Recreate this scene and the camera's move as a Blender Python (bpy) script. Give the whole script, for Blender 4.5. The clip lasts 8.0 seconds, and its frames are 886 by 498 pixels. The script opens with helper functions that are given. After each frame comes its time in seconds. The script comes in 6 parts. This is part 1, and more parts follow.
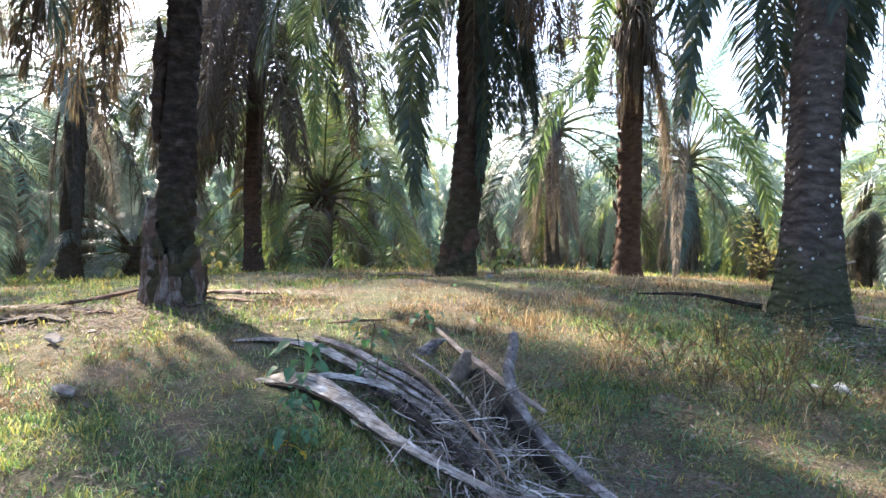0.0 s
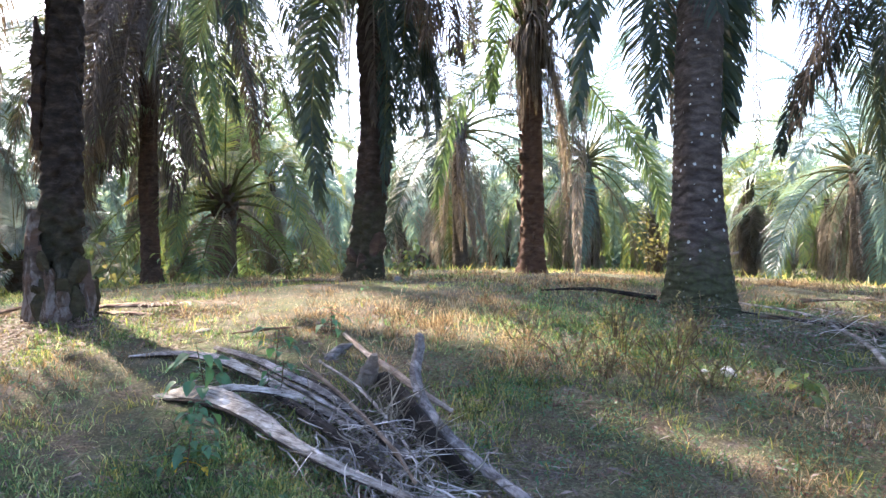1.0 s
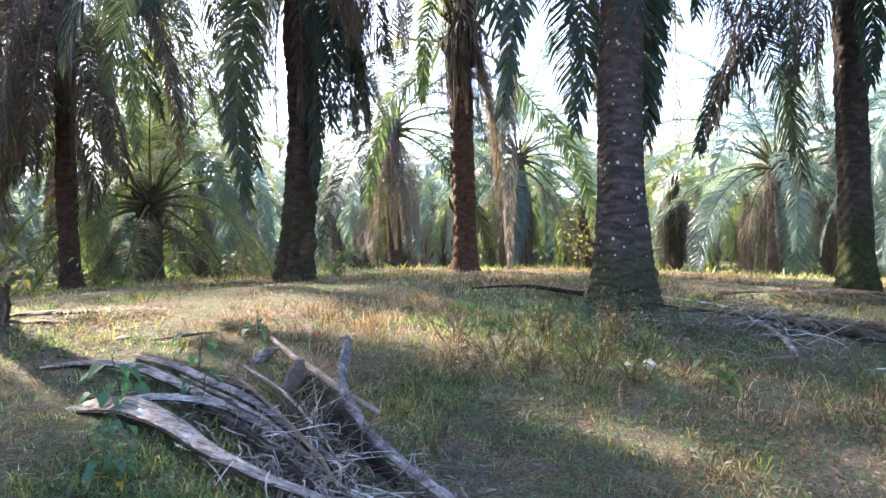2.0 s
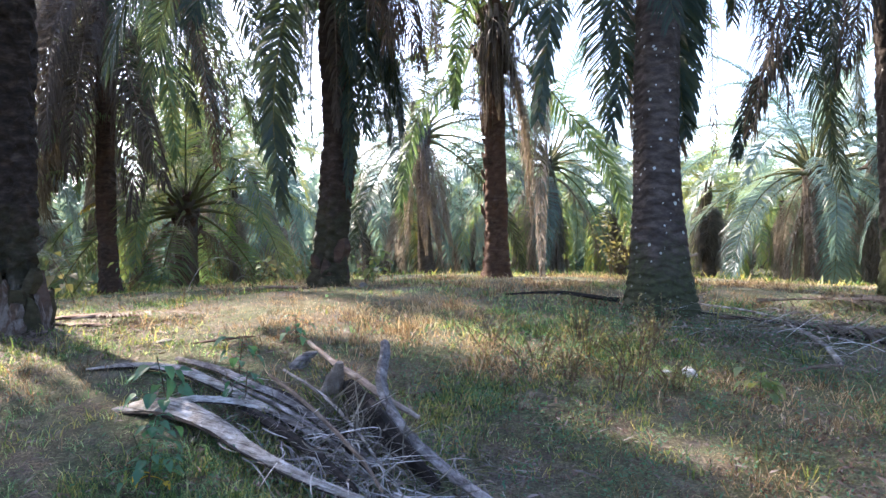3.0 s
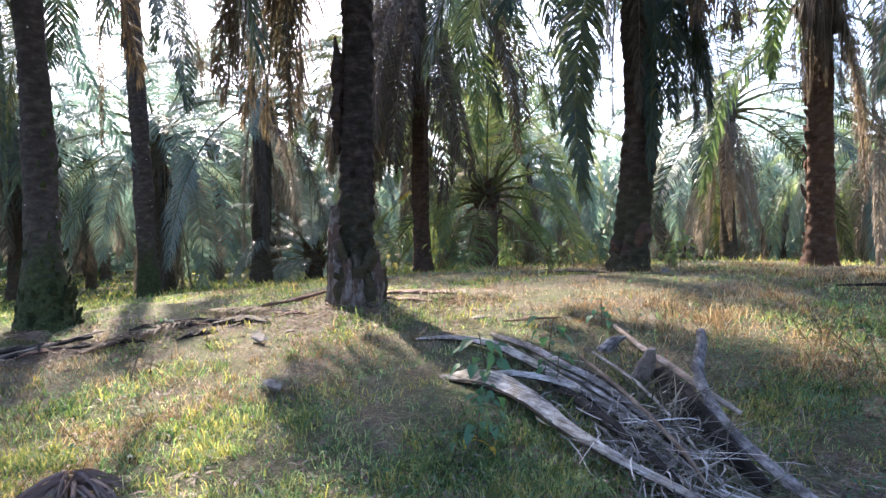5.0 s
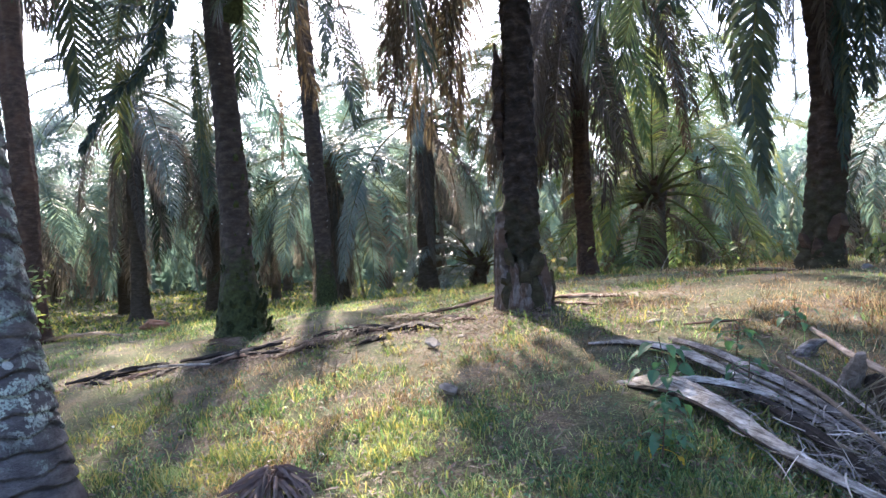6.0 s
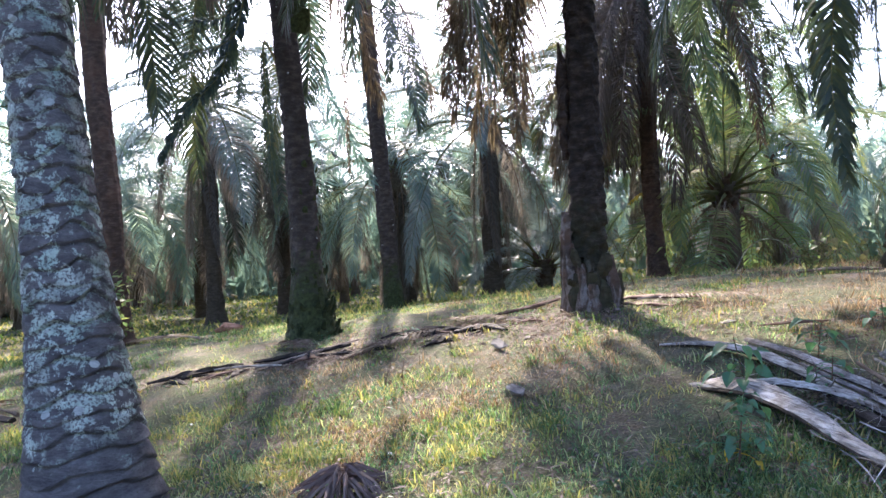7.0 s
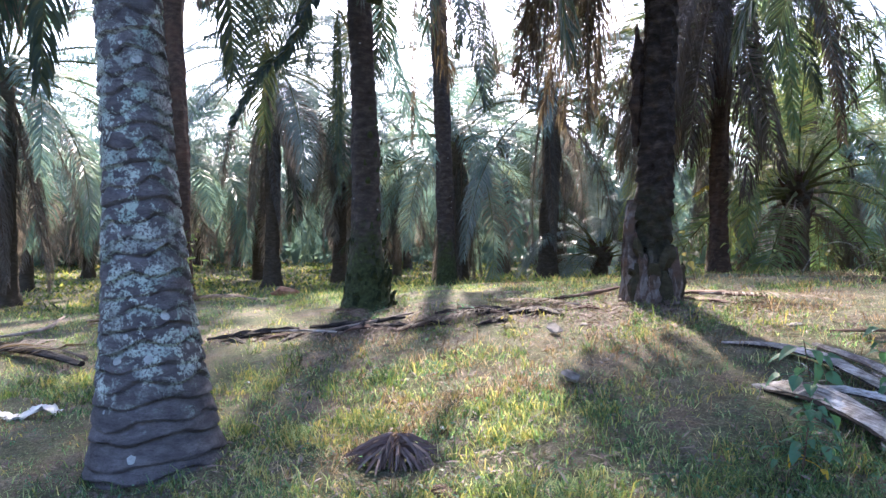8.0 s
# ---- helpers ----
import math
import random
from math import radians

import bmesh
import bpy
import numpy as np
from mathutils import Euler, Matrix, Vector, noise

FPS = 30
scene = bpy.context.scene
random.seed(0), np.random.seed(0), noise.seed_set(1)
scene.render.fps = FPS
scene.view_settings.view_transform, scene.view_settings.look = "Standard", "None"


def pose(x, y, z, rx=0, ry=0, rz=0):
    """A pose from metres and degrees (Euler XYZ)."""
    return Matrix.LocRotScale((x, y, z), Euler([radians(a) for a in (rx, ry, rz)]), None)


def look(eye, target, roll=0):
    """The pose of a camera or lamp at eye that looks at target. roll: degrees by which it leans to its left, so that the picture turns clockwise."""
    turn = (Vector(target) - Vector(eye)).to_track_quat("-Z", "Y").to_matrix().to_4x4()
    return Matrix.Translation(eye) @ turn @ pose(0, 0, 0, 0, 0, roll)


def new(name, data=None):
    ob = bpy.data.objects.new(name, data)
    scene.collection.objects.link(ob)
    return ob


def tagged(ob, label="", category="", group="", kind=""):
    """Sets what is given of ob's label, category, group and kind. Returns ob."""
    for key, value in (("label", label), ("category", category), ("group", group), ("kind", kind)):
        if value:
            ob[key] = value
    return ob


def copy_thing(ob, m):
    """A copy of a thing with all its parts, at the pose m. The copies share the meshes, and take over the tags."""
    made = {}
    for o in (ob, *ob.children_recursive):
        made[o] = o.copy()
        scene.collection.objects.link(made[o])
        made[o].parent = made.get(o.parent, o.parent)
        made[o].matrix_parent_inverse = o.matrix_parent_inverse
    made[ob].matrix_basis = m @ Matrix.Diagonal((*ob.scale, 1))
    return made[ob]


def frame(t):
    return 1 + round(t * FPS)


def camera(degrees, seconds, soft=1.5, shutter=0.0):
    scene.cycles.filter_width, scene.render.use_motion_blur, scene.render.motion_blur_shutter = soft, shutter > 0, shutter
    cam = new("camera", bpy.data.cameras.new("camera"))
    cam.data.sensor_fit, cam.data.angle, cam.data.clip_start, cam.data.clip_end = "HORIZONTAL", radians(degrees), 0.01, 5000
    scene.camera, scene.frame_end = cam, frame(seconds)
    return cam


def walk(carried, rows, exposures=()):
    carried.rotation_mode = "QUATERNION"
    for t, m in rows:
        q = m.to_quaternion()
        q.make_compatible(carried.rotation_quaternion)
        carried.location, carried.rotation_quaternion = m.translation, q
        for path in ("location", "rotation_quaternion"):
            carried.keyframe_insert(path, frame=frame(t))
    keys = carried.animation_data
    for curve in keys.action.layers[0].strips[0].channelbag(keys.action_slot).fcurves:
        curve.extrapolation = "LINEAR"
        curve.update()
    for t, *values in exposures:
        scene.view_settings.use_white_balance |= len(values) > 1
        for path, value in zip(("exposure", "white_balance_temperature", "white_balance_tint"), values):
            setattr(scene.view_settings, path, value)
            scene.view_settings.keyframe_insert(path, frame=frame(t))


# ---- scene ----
cam = camera(65.2, 8.0, soft=1.5)
PATH = [
    (0, (0.0, 0.0, 1.5), (0.0, 2.0, 1.472), 1.0),
    (0.5, (0.017, 0.004, 1.505), (0.132, 2.001, 1.478), -0.1),
    (1, (0.046, -0.006, 1.5), (0.303, 1.978, 1.48), -0.8),
    (1.5, (0.079, -0.021, 1.502), (0.482, 1.937, 1.473), -1.7),
    (1.7, (0.123, -0.003, 1.51), (0.558, 1.949, 1.475), -1.6),
    (2.8, (0.071, -0.012, 1.515), (0.478, 1.946, 1.509), -1.9),
    (3, (0.051, -0.011, 1.509), (0.407, 1.957, 1.5), -1.5),
    (3.5, (0.033, -0.006, 1.511), (0.281, 1.979, 1.515), -0.9),
    (4, (-0.011, -0.003, 1.517), (0.112, 1.993, 1.533), -0.8),
    (4.5, (-0.049, -0.022, 1.513), (-0.228, 1.97, 1.508), 0.3),
    (5, (-0.095, -0.047, 1.515), (-0.554, 1.899, 1.478), -1.2),
    (5.2, (-0.112, -0.05, 1.518), (-0.68, 1.867, 1.481), -1.8),
    (6.3, (-0.172, -0.037, 1.494), (-1.127, 1.72, 1.509), -3.5),
    (6.5, (-0.164, -0.033, 1.488), (-1.148, 1.708, 1.513), -3.6),
    (7, (-0.166, -0.044, 1.482), (-1.22, 1.656, 1.503), -3.9),
    (7.5, (-0.192, -0.064, 1.476), (-1.27, 1.62, 1.471), -0.8),
    (8, (-0.239, -0.078, 1.479), (-1.419, 1.537, 1.443), 0.1),
]
walk(cam, [(t, look(eye, target, roll)) for t, eye, target, roll in PATH], [(0.0, 2.70, 6000, 16), (0.6, 2.80, 6000, 18), (1.0, 2.92, 6050, 20), (1.5, 2.96, 6050, 21), (3.0, 2.71, 5820, 20), (3.5, 2.71, 5820, 20), (4.5, 2.67, 5920, 19), (5.0, 2.59, 5920, 19), (6.5, 2.55, 5780, 21), (8.0, 2.55, 5630, 22)])

# ground: one broad mound, (base, height, centre x, centre y, width x, near width, far width)
MOUND = (-0.193, 1.19, 1.205, 8.632, 8.969, 4.194, 12.902)


def ground_z(x, y):
    z0, a, x0, y0, sx, sy, sfar = MOUND
    s = np.where(np.asarray(y) < y0, sy, sfar)
    return z0 + a * np.exp(-((x - x0) ** 2 / (2 * sx**2) + (y - y0) ** 2 / (2 * s**2)))


def gz(x, y):
    return float(ground_z(x, y))


# ---- daylight: a low sun ahead and to the left of the first view, behind the crowns ----
SUN_AZ, SUN_EL = -36.5, 42.0
world = bpy.data.worlds.new("sky")
scene.world = world
world.use_nodes = True
wn = world.node_tree.nodes
sky = wn.new("ShaderNodeTexSky")
sky.sky_type = "NISHITA"
sky.sun_disc = False
sky.sun_elevation = radians(SUN_EL)
sky.sun_rotation = radians(SUN_AZ)
sky.air_density, sky.dust_density = 1.0, 2.5
wn["Background"].inputs["Strength"].default_value = 0.148
world.node_tree.links.new(sky.outputs[0], wn["Background"].inputs["Color"])
sun = new("sun", bpy.data.lights.new("sun", "SUN"))
sun.data.energy, sun.data.angle, sun.data.color = 4.1, radians(1.1), (1.0, 0.85, 0.63)
sd = Vector((math.sin(radians(SUN_AZ)) * math.cos(radians(SUN_EL)), math.cos(radians(SUN_AZ)) * math.cos(radians(SUN_EL)), math.sin(radians(SUN_EL))))
sun.matrix_world = look(sd * 60, (0, 0, 0))


# ---- materials ----
class Nodes:
    """A short way to write a node material."""

    def __init__(self, name):
        self.mat = bpy.data.materials.new(name)
        self.mat.use_nodes = True
        self.t = self.mat.node_tree
        self.bsdf = self.t.nodes["Principled BSDF"]
        self.out = self.t.nodes["Material Output"]
        self.co = self.t.nodes.new("ShaderNodeTexCoord").outputs["Object"]

    def node(self, kind, **inputs):
        n = self.t.nodes.new(kind)
        for k, v in inputs.items():
            self.put(n.inputs[k.replace("_", " ")], v)
        return n

    def put(self, socket, v):
        if hasattr(v, "is_output"):
            self.t.links.new(v, socket)
        else:
            socket.default_value = v

    def noise(self, scale, detail=4.0, rough=0.6, co=None, stretch=None, distort=0.0):
        n = self.node("ShaderNodeTexNoise", Scale=scale, Detail=detail, Roughness=rough, Distortion=distort)
        src = co or self.co
        if stretch:
            m = self.node("ShaderNodeMapping", Vector=src)
            m.inputs["Scale"].default_value = stretch
            src = m.outputs[0]
        self.put(n.inputs["Vector"], src)
        return n.outputs["Fac"]

    def voronoi(self, scale, co=None):
        n = self.node("ShaderNodeTexVoronoi", Scale=scale)
        self.put(n.inputs["Vector"], co or self.co)
        return n.outputs["Distance"]

    def ramp(self, fac, *stops):
        n = self.node("ShaderNodeValToRGB", Fac=fac)
        e = n.color_ramp.elements
        while len(e) < len(stops):
            e.new(0.5)
        for el, (p, c) in zip(e, stops):
            el.position = p
            el.color = (*c, 1) if len(c) == 3 else c
        return n.outputs["Color"]

    def mask(self, fac, lo, hi):
        return self.ramp(fac, (lo, (0, 0, 0)), (hi, (1, 1, 1)))

    def mix(self, fac, a, b, mode="MIX"):
        n = self.t.nodes.new("ShaderNodeMix")
        n.data_type, n.blend_type = "RGBA", mode
        self.put(n.inputs[0], fac)
        for i, v in ((6, a), (7, b)):
            self.put(n.inputs[i], (*v, 1) if isinstance(v, tuple) and len(v) == 3 else v)
        return n.outputs[2]

    def math(self, op, a, b=0.0):
        n = self.t.nodes.new("ShaderNodeMath")
        n.operation = op
        self.put(n.inputs[0], a)
        self.put(n.inputs[1], b)
        return n.outputs[0]

    def bump(self, h, strength=0.5, dist=0.01):
        n = self.node("ShaderNodeBump", Strength=strength, Distance=dist, Height=h)
        self.put(self.bsdf.inputs["Normal"], n.outputs[0])

    def finish(self, color, rough=0.8, spec=0.3, translucent=None):
        self.put(self.bsdf.inputs["Base Color"], color if not isinstance(color, tuple) else (*color, 1))
        self.put(self.bsdf.inputs["Roughness"], rough)
        self.bsdf.inputs["Specular IOR Level"].default_value = spec
        if translucent:
            amount, tint = translucent
            tr = self.t.nodes.new("ShaderNodeBsdfTranslucent")
            self.put(tr.inputs["Color"], tint)
            mx = self.t.nodes.new("ShaderNodeMixShader")
            mx.inputs[0].default_value = amount
            self.t.links.new(self.bsdf.outputs[0], mx.inputs[1])
            self.t.links.new(tr.outputs[0], mx.inputs[2])
            self.t.links.new(mx.outputs[0], self.out.inputs["Surface"])
        return self.mat


def leaf_material(name, stops, trans_gain=2.2, amount=0.45, rough=0.5, spec=0.35, grain=30, patch=0.2, cool=0.62):
    m = Nodes(name)
    isl = m.node("ShaderNodeNewGeometry").outputs["Random Per Island"]
    obr = m.node("ShaderNodeObjectInfo").outputs["Random"]
    f = m.math("ADD", m.math("MULTIPLY", isl, 0.45 if patch < 0.4 else 0.6), m.math("MULTIPLY", obr, max(0.0, 0.55 - patch)))
    f = m.math("ADD", f, m.math("MULTIPLY", m.mask(m.noise(1.3, 5), 0.3, 0.7), patch))
    f = m.math("ADD", f, m.math("MULTIPLY", m.math("SUBTRACT", m.noise(6.5, 4), 0.5), patch * 0.8)) if patch > 0.4 else f
    f = m.math("ADD", f, m.math("MULTIPLY", m.math("SUBTRACT", m.noise(19, 2), 0.5), patch * 1.1)) if patch > 0.4 else f
    c = m.ramp(f, *stops)
    c = m.mix(m.math("MULTIPLY", m.mask(m.noise(grain, 2), 0.5, 0.8), 0.35), c, (0.10, 0.085, 0.03))
    g = m.mix(1.0, c, (trans_gain * 1.04, trans_gain, trans_gain * cool), "MULTIPLY")
    return m.finish(c, rough, spec, (amount, g))


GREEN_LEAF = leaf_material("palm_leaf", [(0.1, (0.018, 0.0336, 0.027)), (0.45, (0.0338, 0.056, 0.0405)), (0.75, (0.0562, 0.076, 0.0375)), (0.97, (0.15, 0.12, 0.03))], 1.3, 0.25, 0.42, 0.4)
# Far leaves: the bluish veil of distant haze is put into the colour.
HAZE_LEAF = leaf_material("haze_blue_palm_leaf", [(0.1, (0.056, 0.10, 0.097)), (0.5, (0.095, 0.16, 0.148)), (0.85, (0.15, 0.19, 0.115)), (0.97, (0.22, 0.18, 0.07))], 2.0, 0.46, 0.38, 0.6, cool=0.86)
# Young leaves, and fronds whose sunlit yellow-green is put into the colour.
LIGHT_LEAF = leaf_material("young_or_sunlit_leaf", [(0.1, (0.058, 0.10, 0.06)), (0.5, (0.10, 0.15, 0.075)), (0.9, (0.21, 0.20, 0.065))], 2.2, 0.46)
# Paleness of sunlit, hazy fronds is put into this leaf colour.
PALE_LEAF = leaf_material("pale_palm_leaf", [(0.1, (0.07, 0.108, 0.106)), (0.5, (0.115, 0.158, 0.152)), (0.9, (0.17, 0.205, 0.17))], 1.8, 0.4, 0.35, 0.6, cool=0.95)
DEAD_LEAF = leaf_material("dead_palm_leaf", [(0.1, (0.05, 0.038, 0.032)), (0.5, (0.10, 0.08, 0.068)), (0.9, (0.18, 0.15, 0.128))], 1.4, 0.3, 0.7, 0.2)
TAN_LEAF = leaf_material("tan_dry_leaf", [(0.1, (0.11, 0.088, 0.073)), (0.5, (0.21, 0.172, 0.147)), (0.9, (0.34, 0.29, 0.25))], 1.5, 0.3, 0.7, 0.2)
GREY_STRIP = leaf_material("grey_dry_leaflet", [(0.1, (0.05, 0.045, 0.043)), (0.48, (0.19, 0.177, 0.17)), (0.82, (0.62, 0.59, 0.57))], 1.2, 0.15, 0.75, 0.2)
DRY_FAN = leaf_material("purple_brown_leaflet", [(0.1, (0.05, 0.032, 0.028)), (0.5, (0.13, 0.088, 0.078)), (0.9, (0.30, 0.23, 0.20))], 1.2, 0.1, 0.6, 0.3)
# Dead leaf lightened and greyed to carry the haze over the far skirts.
FAR_DEAD = leaf_material("haze_grey_dead_leaf", [(0.1, (0.065, 0.06, 0.057)), (0.5, (0.13, 0.118, 0.11)), (0.9, (0.24, 0.215, 0.2))], 1.6, 0.4, 0.6, 0.3, cool=0.85)
LITTER = leaf_material("dry_litter", [(0.1, (0.06, 0.045, 0.04)), (0.5, (0.17, 0.13, 0.115)), (0.9, (0.42, 0.36, 0.33))], 1.2, 0.15, 0.8, 0.2)
HERB_LEAF = leaf_material("seedling_leaf", [(0.1, (0.035, 0.10, 0.062)), (0.6, (0.055, 0.14, 0.08)), (0.95, (0.09, 0.17, 0.085))], 2.2, 0.4, 0.5, 0.4)
YELLOW_LEAF = leaf_material("yellowed_leaf", [(0.1, (0.35, 0.25, 0.02)), (0.9, (0.55, 0.40, 0.04))], 1.3, 0.4, 0.5, 0.3)
WEED_LEAF = leaf_material("weed_leaf", [(0.1, (0.045, 0.06, 0.0288)), (0.5, (0.105, 0.108, 0.052)), (0.9, (0.24, 0.208, 0.112))], 1.8, 0.4, 0.6, 0.3)
GREEN_GRASS = leaf_material("green_grass", [(0.15, (0.012, 0.024, 0.012)), (0.4, (0.052, 0.105, 0.045)), (0.64, (0.145, 0.195, 0.06)), (0.9, (0.36, 0.31, 0.12))], 1.8, 0.42, 0.6, 0.3, patch=0.5)
FRESH_GRASS = leaf_material("fresh_grass", [(0.15, (0.008, 0.019, 0.010)), (0.4, (0.052, 0.14, 0.062)), (0.62, (0.145, 0.275, 0.125)), (0.88, (0.43, 0.47, 0.25))], 1.7, 0.4, 0.6, 0.3, patch=0.45)
STRAW_GRASS = leaf_material("straw_grass", [(0.15, (0.022, 0.015, 0.010)), (0.4, (0.14, 0.088, 0.046)), (0.64, (0.32, 0.215, 0.112)), (0.9, (0.58, 0.48, 0.31))], 1.3, 0.3, 0.7, 0.2, patch=0.45, cool=0.82)


def bark_material(name, dark, mid, light, lichen=0.0, moss=0.0, spots=0.0, moss_top=1.0, red=0.0, pale=0.0, pale_top=9.0, coarse=1.0):
    """Leaf-scarred palm bark; lichen: pale crust, spots: round white lichen, moss: green low down on the stem."""
    m = Nodes(name)
    c = m.ramp(m.noise(7, 8, 0.65, stretch=(1, 1, 2.2)), (0.25, dark), (0.5, mid), (0.75, light))
    fine = m.noise(55, 5, 0.7, stretch=(1, 1, 2.5))
    c = m.mix(0.45, c, m.ramp(fine, (0.3, (0.25, 0.25, 0.25)), (0.7, (1, 1, 1))), "MULTIPLY")
    if coarse > 1:
        c = m.mix(0.8, c, m.ramp(m.noise(11, 7, 0.75, stretch=(1, 1, 4.5), distort=0.5), (0.33, (0.5, 0.49, 0.5)), (0.43, (1, 1, 1))), "MULTIPLY")
    if red:
        c = m.mix(m.math("MULTIPLY", m.mask(m.noise(3.0, 4), 0.45, 0.62), red), c, (0.13, 0.07, 0.045))
    if lichen:
        k = m.mask(m.noise(8.5, 9, 0.72, distort=0.4), 0.60 - 0.11 * lichen, 0.62 - 0.10 * lichen)
        k = m.math("MULTIPLY", k, m.mask(m.noise(60, 4), 0.40, 0.5))
        k = m.math("MULTIPLY", k, m.math("ADD", 0.4, m.math("MULTIPLY", m.mask(m.noise(3.2, 5), 0.43, 0.55), 0.6)))
        k = m.math("MULTIPLY", k, m.mask(m.math("ADD", m.node("ShaderNodeSeparateXYZ", Vector=m.co).outputs[2], m.math("MULTIPLY", m.noise(7, 5), 0.9)), 0.85, 1.3))
        c = m.mix(k, c, m.ramp(m.noise(4, 3), (0.35, (0.36, 0.47, 0.40)), (0.65, (0.70, 0.76, 0.67))))
    if spots:
        v = m.node("ShaderNodeTexVoronoi", Scale=9.0 if lichen else 15.0)
        m.put(v.inputs["Vector"], m.co)
        near = m.math("ADD", v.outputs["Distance"], m.math("MULTIPLY", m.noise(24, 4), 0.3))
        near = m.math("ADD", near, m.math("MULTIPLY", m.node("ShaderNodeSeparateColor", Color=v.outputs["Color"]).outputs[1], 0.22))
        pick = m.math("GREATER_THAN", m.node("ShaderNodeSeparateColor", Color=v.outputs["Color"]).outputs[0], 1.0 - spots)
        k = m.math("MULTIPLY", m.math("LESS_THAN", near, 0.42), pick)
        c = m.mix(k, c, m.ramp(m.noise(20, 3), (0.3, (0.34, 0.36, 0.34)), (0.7, (0.60, 0.61, 0.58))))
    if pale:
        k = m.math("MULTIPLY", m.mask(m.noise(5, 5, 0.65, stretch=(1.4, 1.4, 0.6), distort=0.8), 0.50, 0.58), pale)
        z = m.math("ADD", m.node("ShaderNodeSeparateXYZ", Vector=m.co).outputs[2], m.math("MULTIPLY", m.noise(9, 4), 0.5))
        k = m.math("MULTIPLY", k, m.math("SUBTRACT", 1.0, m.mask(z, pale_top, pale_top + 0.25)))
        c = m.mix(k, c, m.ramp(m.noise(26, 4), (0.3, (0.20, 0.17, 0.15)), (0.7, (0.50, 0.47, 0.44))))
    if moss:
        z = m.node("ShaderNodeSeparateXYZ", Vector=m.co).outputs[2]
        k = m.math("SUBTRACT", 1.0, m.math("DIVIDE", z, moss_top))
        k = m.math("ADD", k, m.math("MULTIPLY", m.math("SUBTRACT", m.noise(6, 5), 0.5), 1.3))
        k = m.math("MULTIPLY", m.mask(k, 0.2, 0.6), moss)
        c = m.mix(k, c, m.ramp(m.noise(24, 4), (0.3, (0.02, 0.027, 0.012)), (0.7, (0.065, 0.078, 0.03))))
    h = m.math("ADD", m.noise(28, 6, 0.7, stretch=(1, 1, 2)), m.math("MULTIPLY", m.noise(120, 3), 0.4))
    if coarse > 1:
        h = m.math("ADD", h, m.math("MULTIPLY", m.noise(11, 7, 0.75, stretch=(1, 1, 4.5), distort=0.5), 0.6))
    m.bump(h, min(1.0, 0.7 * coarse), 0.012 * coarse)
    return m.finish(c, 0.9, 0.2)


BARK_LICHEN = bark_material("lichen_bark", (0.07, 0.064, 0.066), (0.165, 0.15, 0.153), (0.29, 0.265, 0.268), lichen=1.0, spots=0.45, coarse=1.6)
BARK_SPOT = bark_material("spotted_bark", (0.03, 0.024, 0.021), (0.085, 0.067, 0.058), (0.18, 0.145, 0.125), spots=0.46, moss=0.75, moss_top=1.0)
BARK_DARK = bark_material("dark_bark", (0.0225, 0.015, 0.012), (0.0555, 0.0375, 0.0285), (0.128, 0.087, 0.066), moss=0.4, moss_top=1.8)
BARK_STUB = bark_material("rotten_stem_bark", (0.012, 0.009, 0.007), (0.042, 0.031, 0.025), (0.13, 0.093, 0.072), moss=0.3, moss_top=1.8, pale=0.5, pale_top=0.6, coarse=1.5)
BARK_FOOT = bark_material("rotten_foot_bark", (0.04, 0.029, 0.023), (0.10, 0.076, 0.06), (0.19, 0.15, 0.125), pale=0.4, red=0.6, coarse=1.3)
BARK_RED = bark_material("red_brown_bark", (0.035, 0.0238, 0.0187), (0.0813, 0.0537, 0.04), (0.175, 0.119, 0.0875), red=0.4)
BARK_RUST = bark_material("rust_brown_bark", (0.045, 0.028, 0.021), (0.115, 0.07, 0.05), (0.23, 0.15, 0.108), red=0.6)
BARK_MOSS = bark_material("mossy_bark", (0.03, 0.024, 0.021), (0.069, 0.0555, 0.048), (0.15, 0.12, 0.102), moss=1.0, moss_top=1.5, spots=0.08)
MOSS = bark_material("clumped_moss", (0.012, 0.016, 0.008), (0.03, 0.04, 0.016), (0.075, 0.085, 0.03), coarse=1.4)
BARK_FAR = bark_material("far_bark", (0.05, 0.04, 0.03), (0.10, 0.08, 0.06), (0.17, 0.14, 0.11))


def wood_material(name, stops, crack=0.6):
    m = Nodes(name)
    c = m.ramp(m.noise(6, 6, 0.6), *stops)
    f = m.noise(9, 6, 0.7, stretch=(6, 0.35, 6), distort=0.5)
    c = m.mix(crack, c, m.ramp(f, (0.35, (0.18, 0.15, 0.13)), (0.6, (1, 1, 1))), "MULTIPLY")
    m.bump(m.math("ADD", f, m.noise(60, 4)), 0.6, 0.008)
    return m.finish(c, 0.85, 0.25)


GREY_WOOD = wood_material("weathered_grey_petiole", [(0.3, (0.14, 0.12, 0.103)), (0.5, (0.37, 0.34, 0.305)), (0.7, (0.68, 0.645, 0.60))], 0.95)
BROWN_WOOD = wood_material("brown_petiole", [(0.3, (0.10, 0.07, 0.05)), (0.55, (0.20, 0.15, 0.11)), (0.75, (0.34, 0.27, 0.21))])
TAN_WOOD = wood_material("tan_frond_stalk", [(0.3, (0.17, 0.125, 0.10)), (0.55, (0.32, 0.26, 0.215)), (0.75, (0.52, 0.45, 0.385))], 0.4)
STREAKED_WOOD = wood_material("streaked_grey_wood", [(0.3, (0.06, 0.056, 0.056)), (0.5, (0.19, 0.178, 0.175)), (0.72, (0.48, 0.455, 0.445))], 0.9)
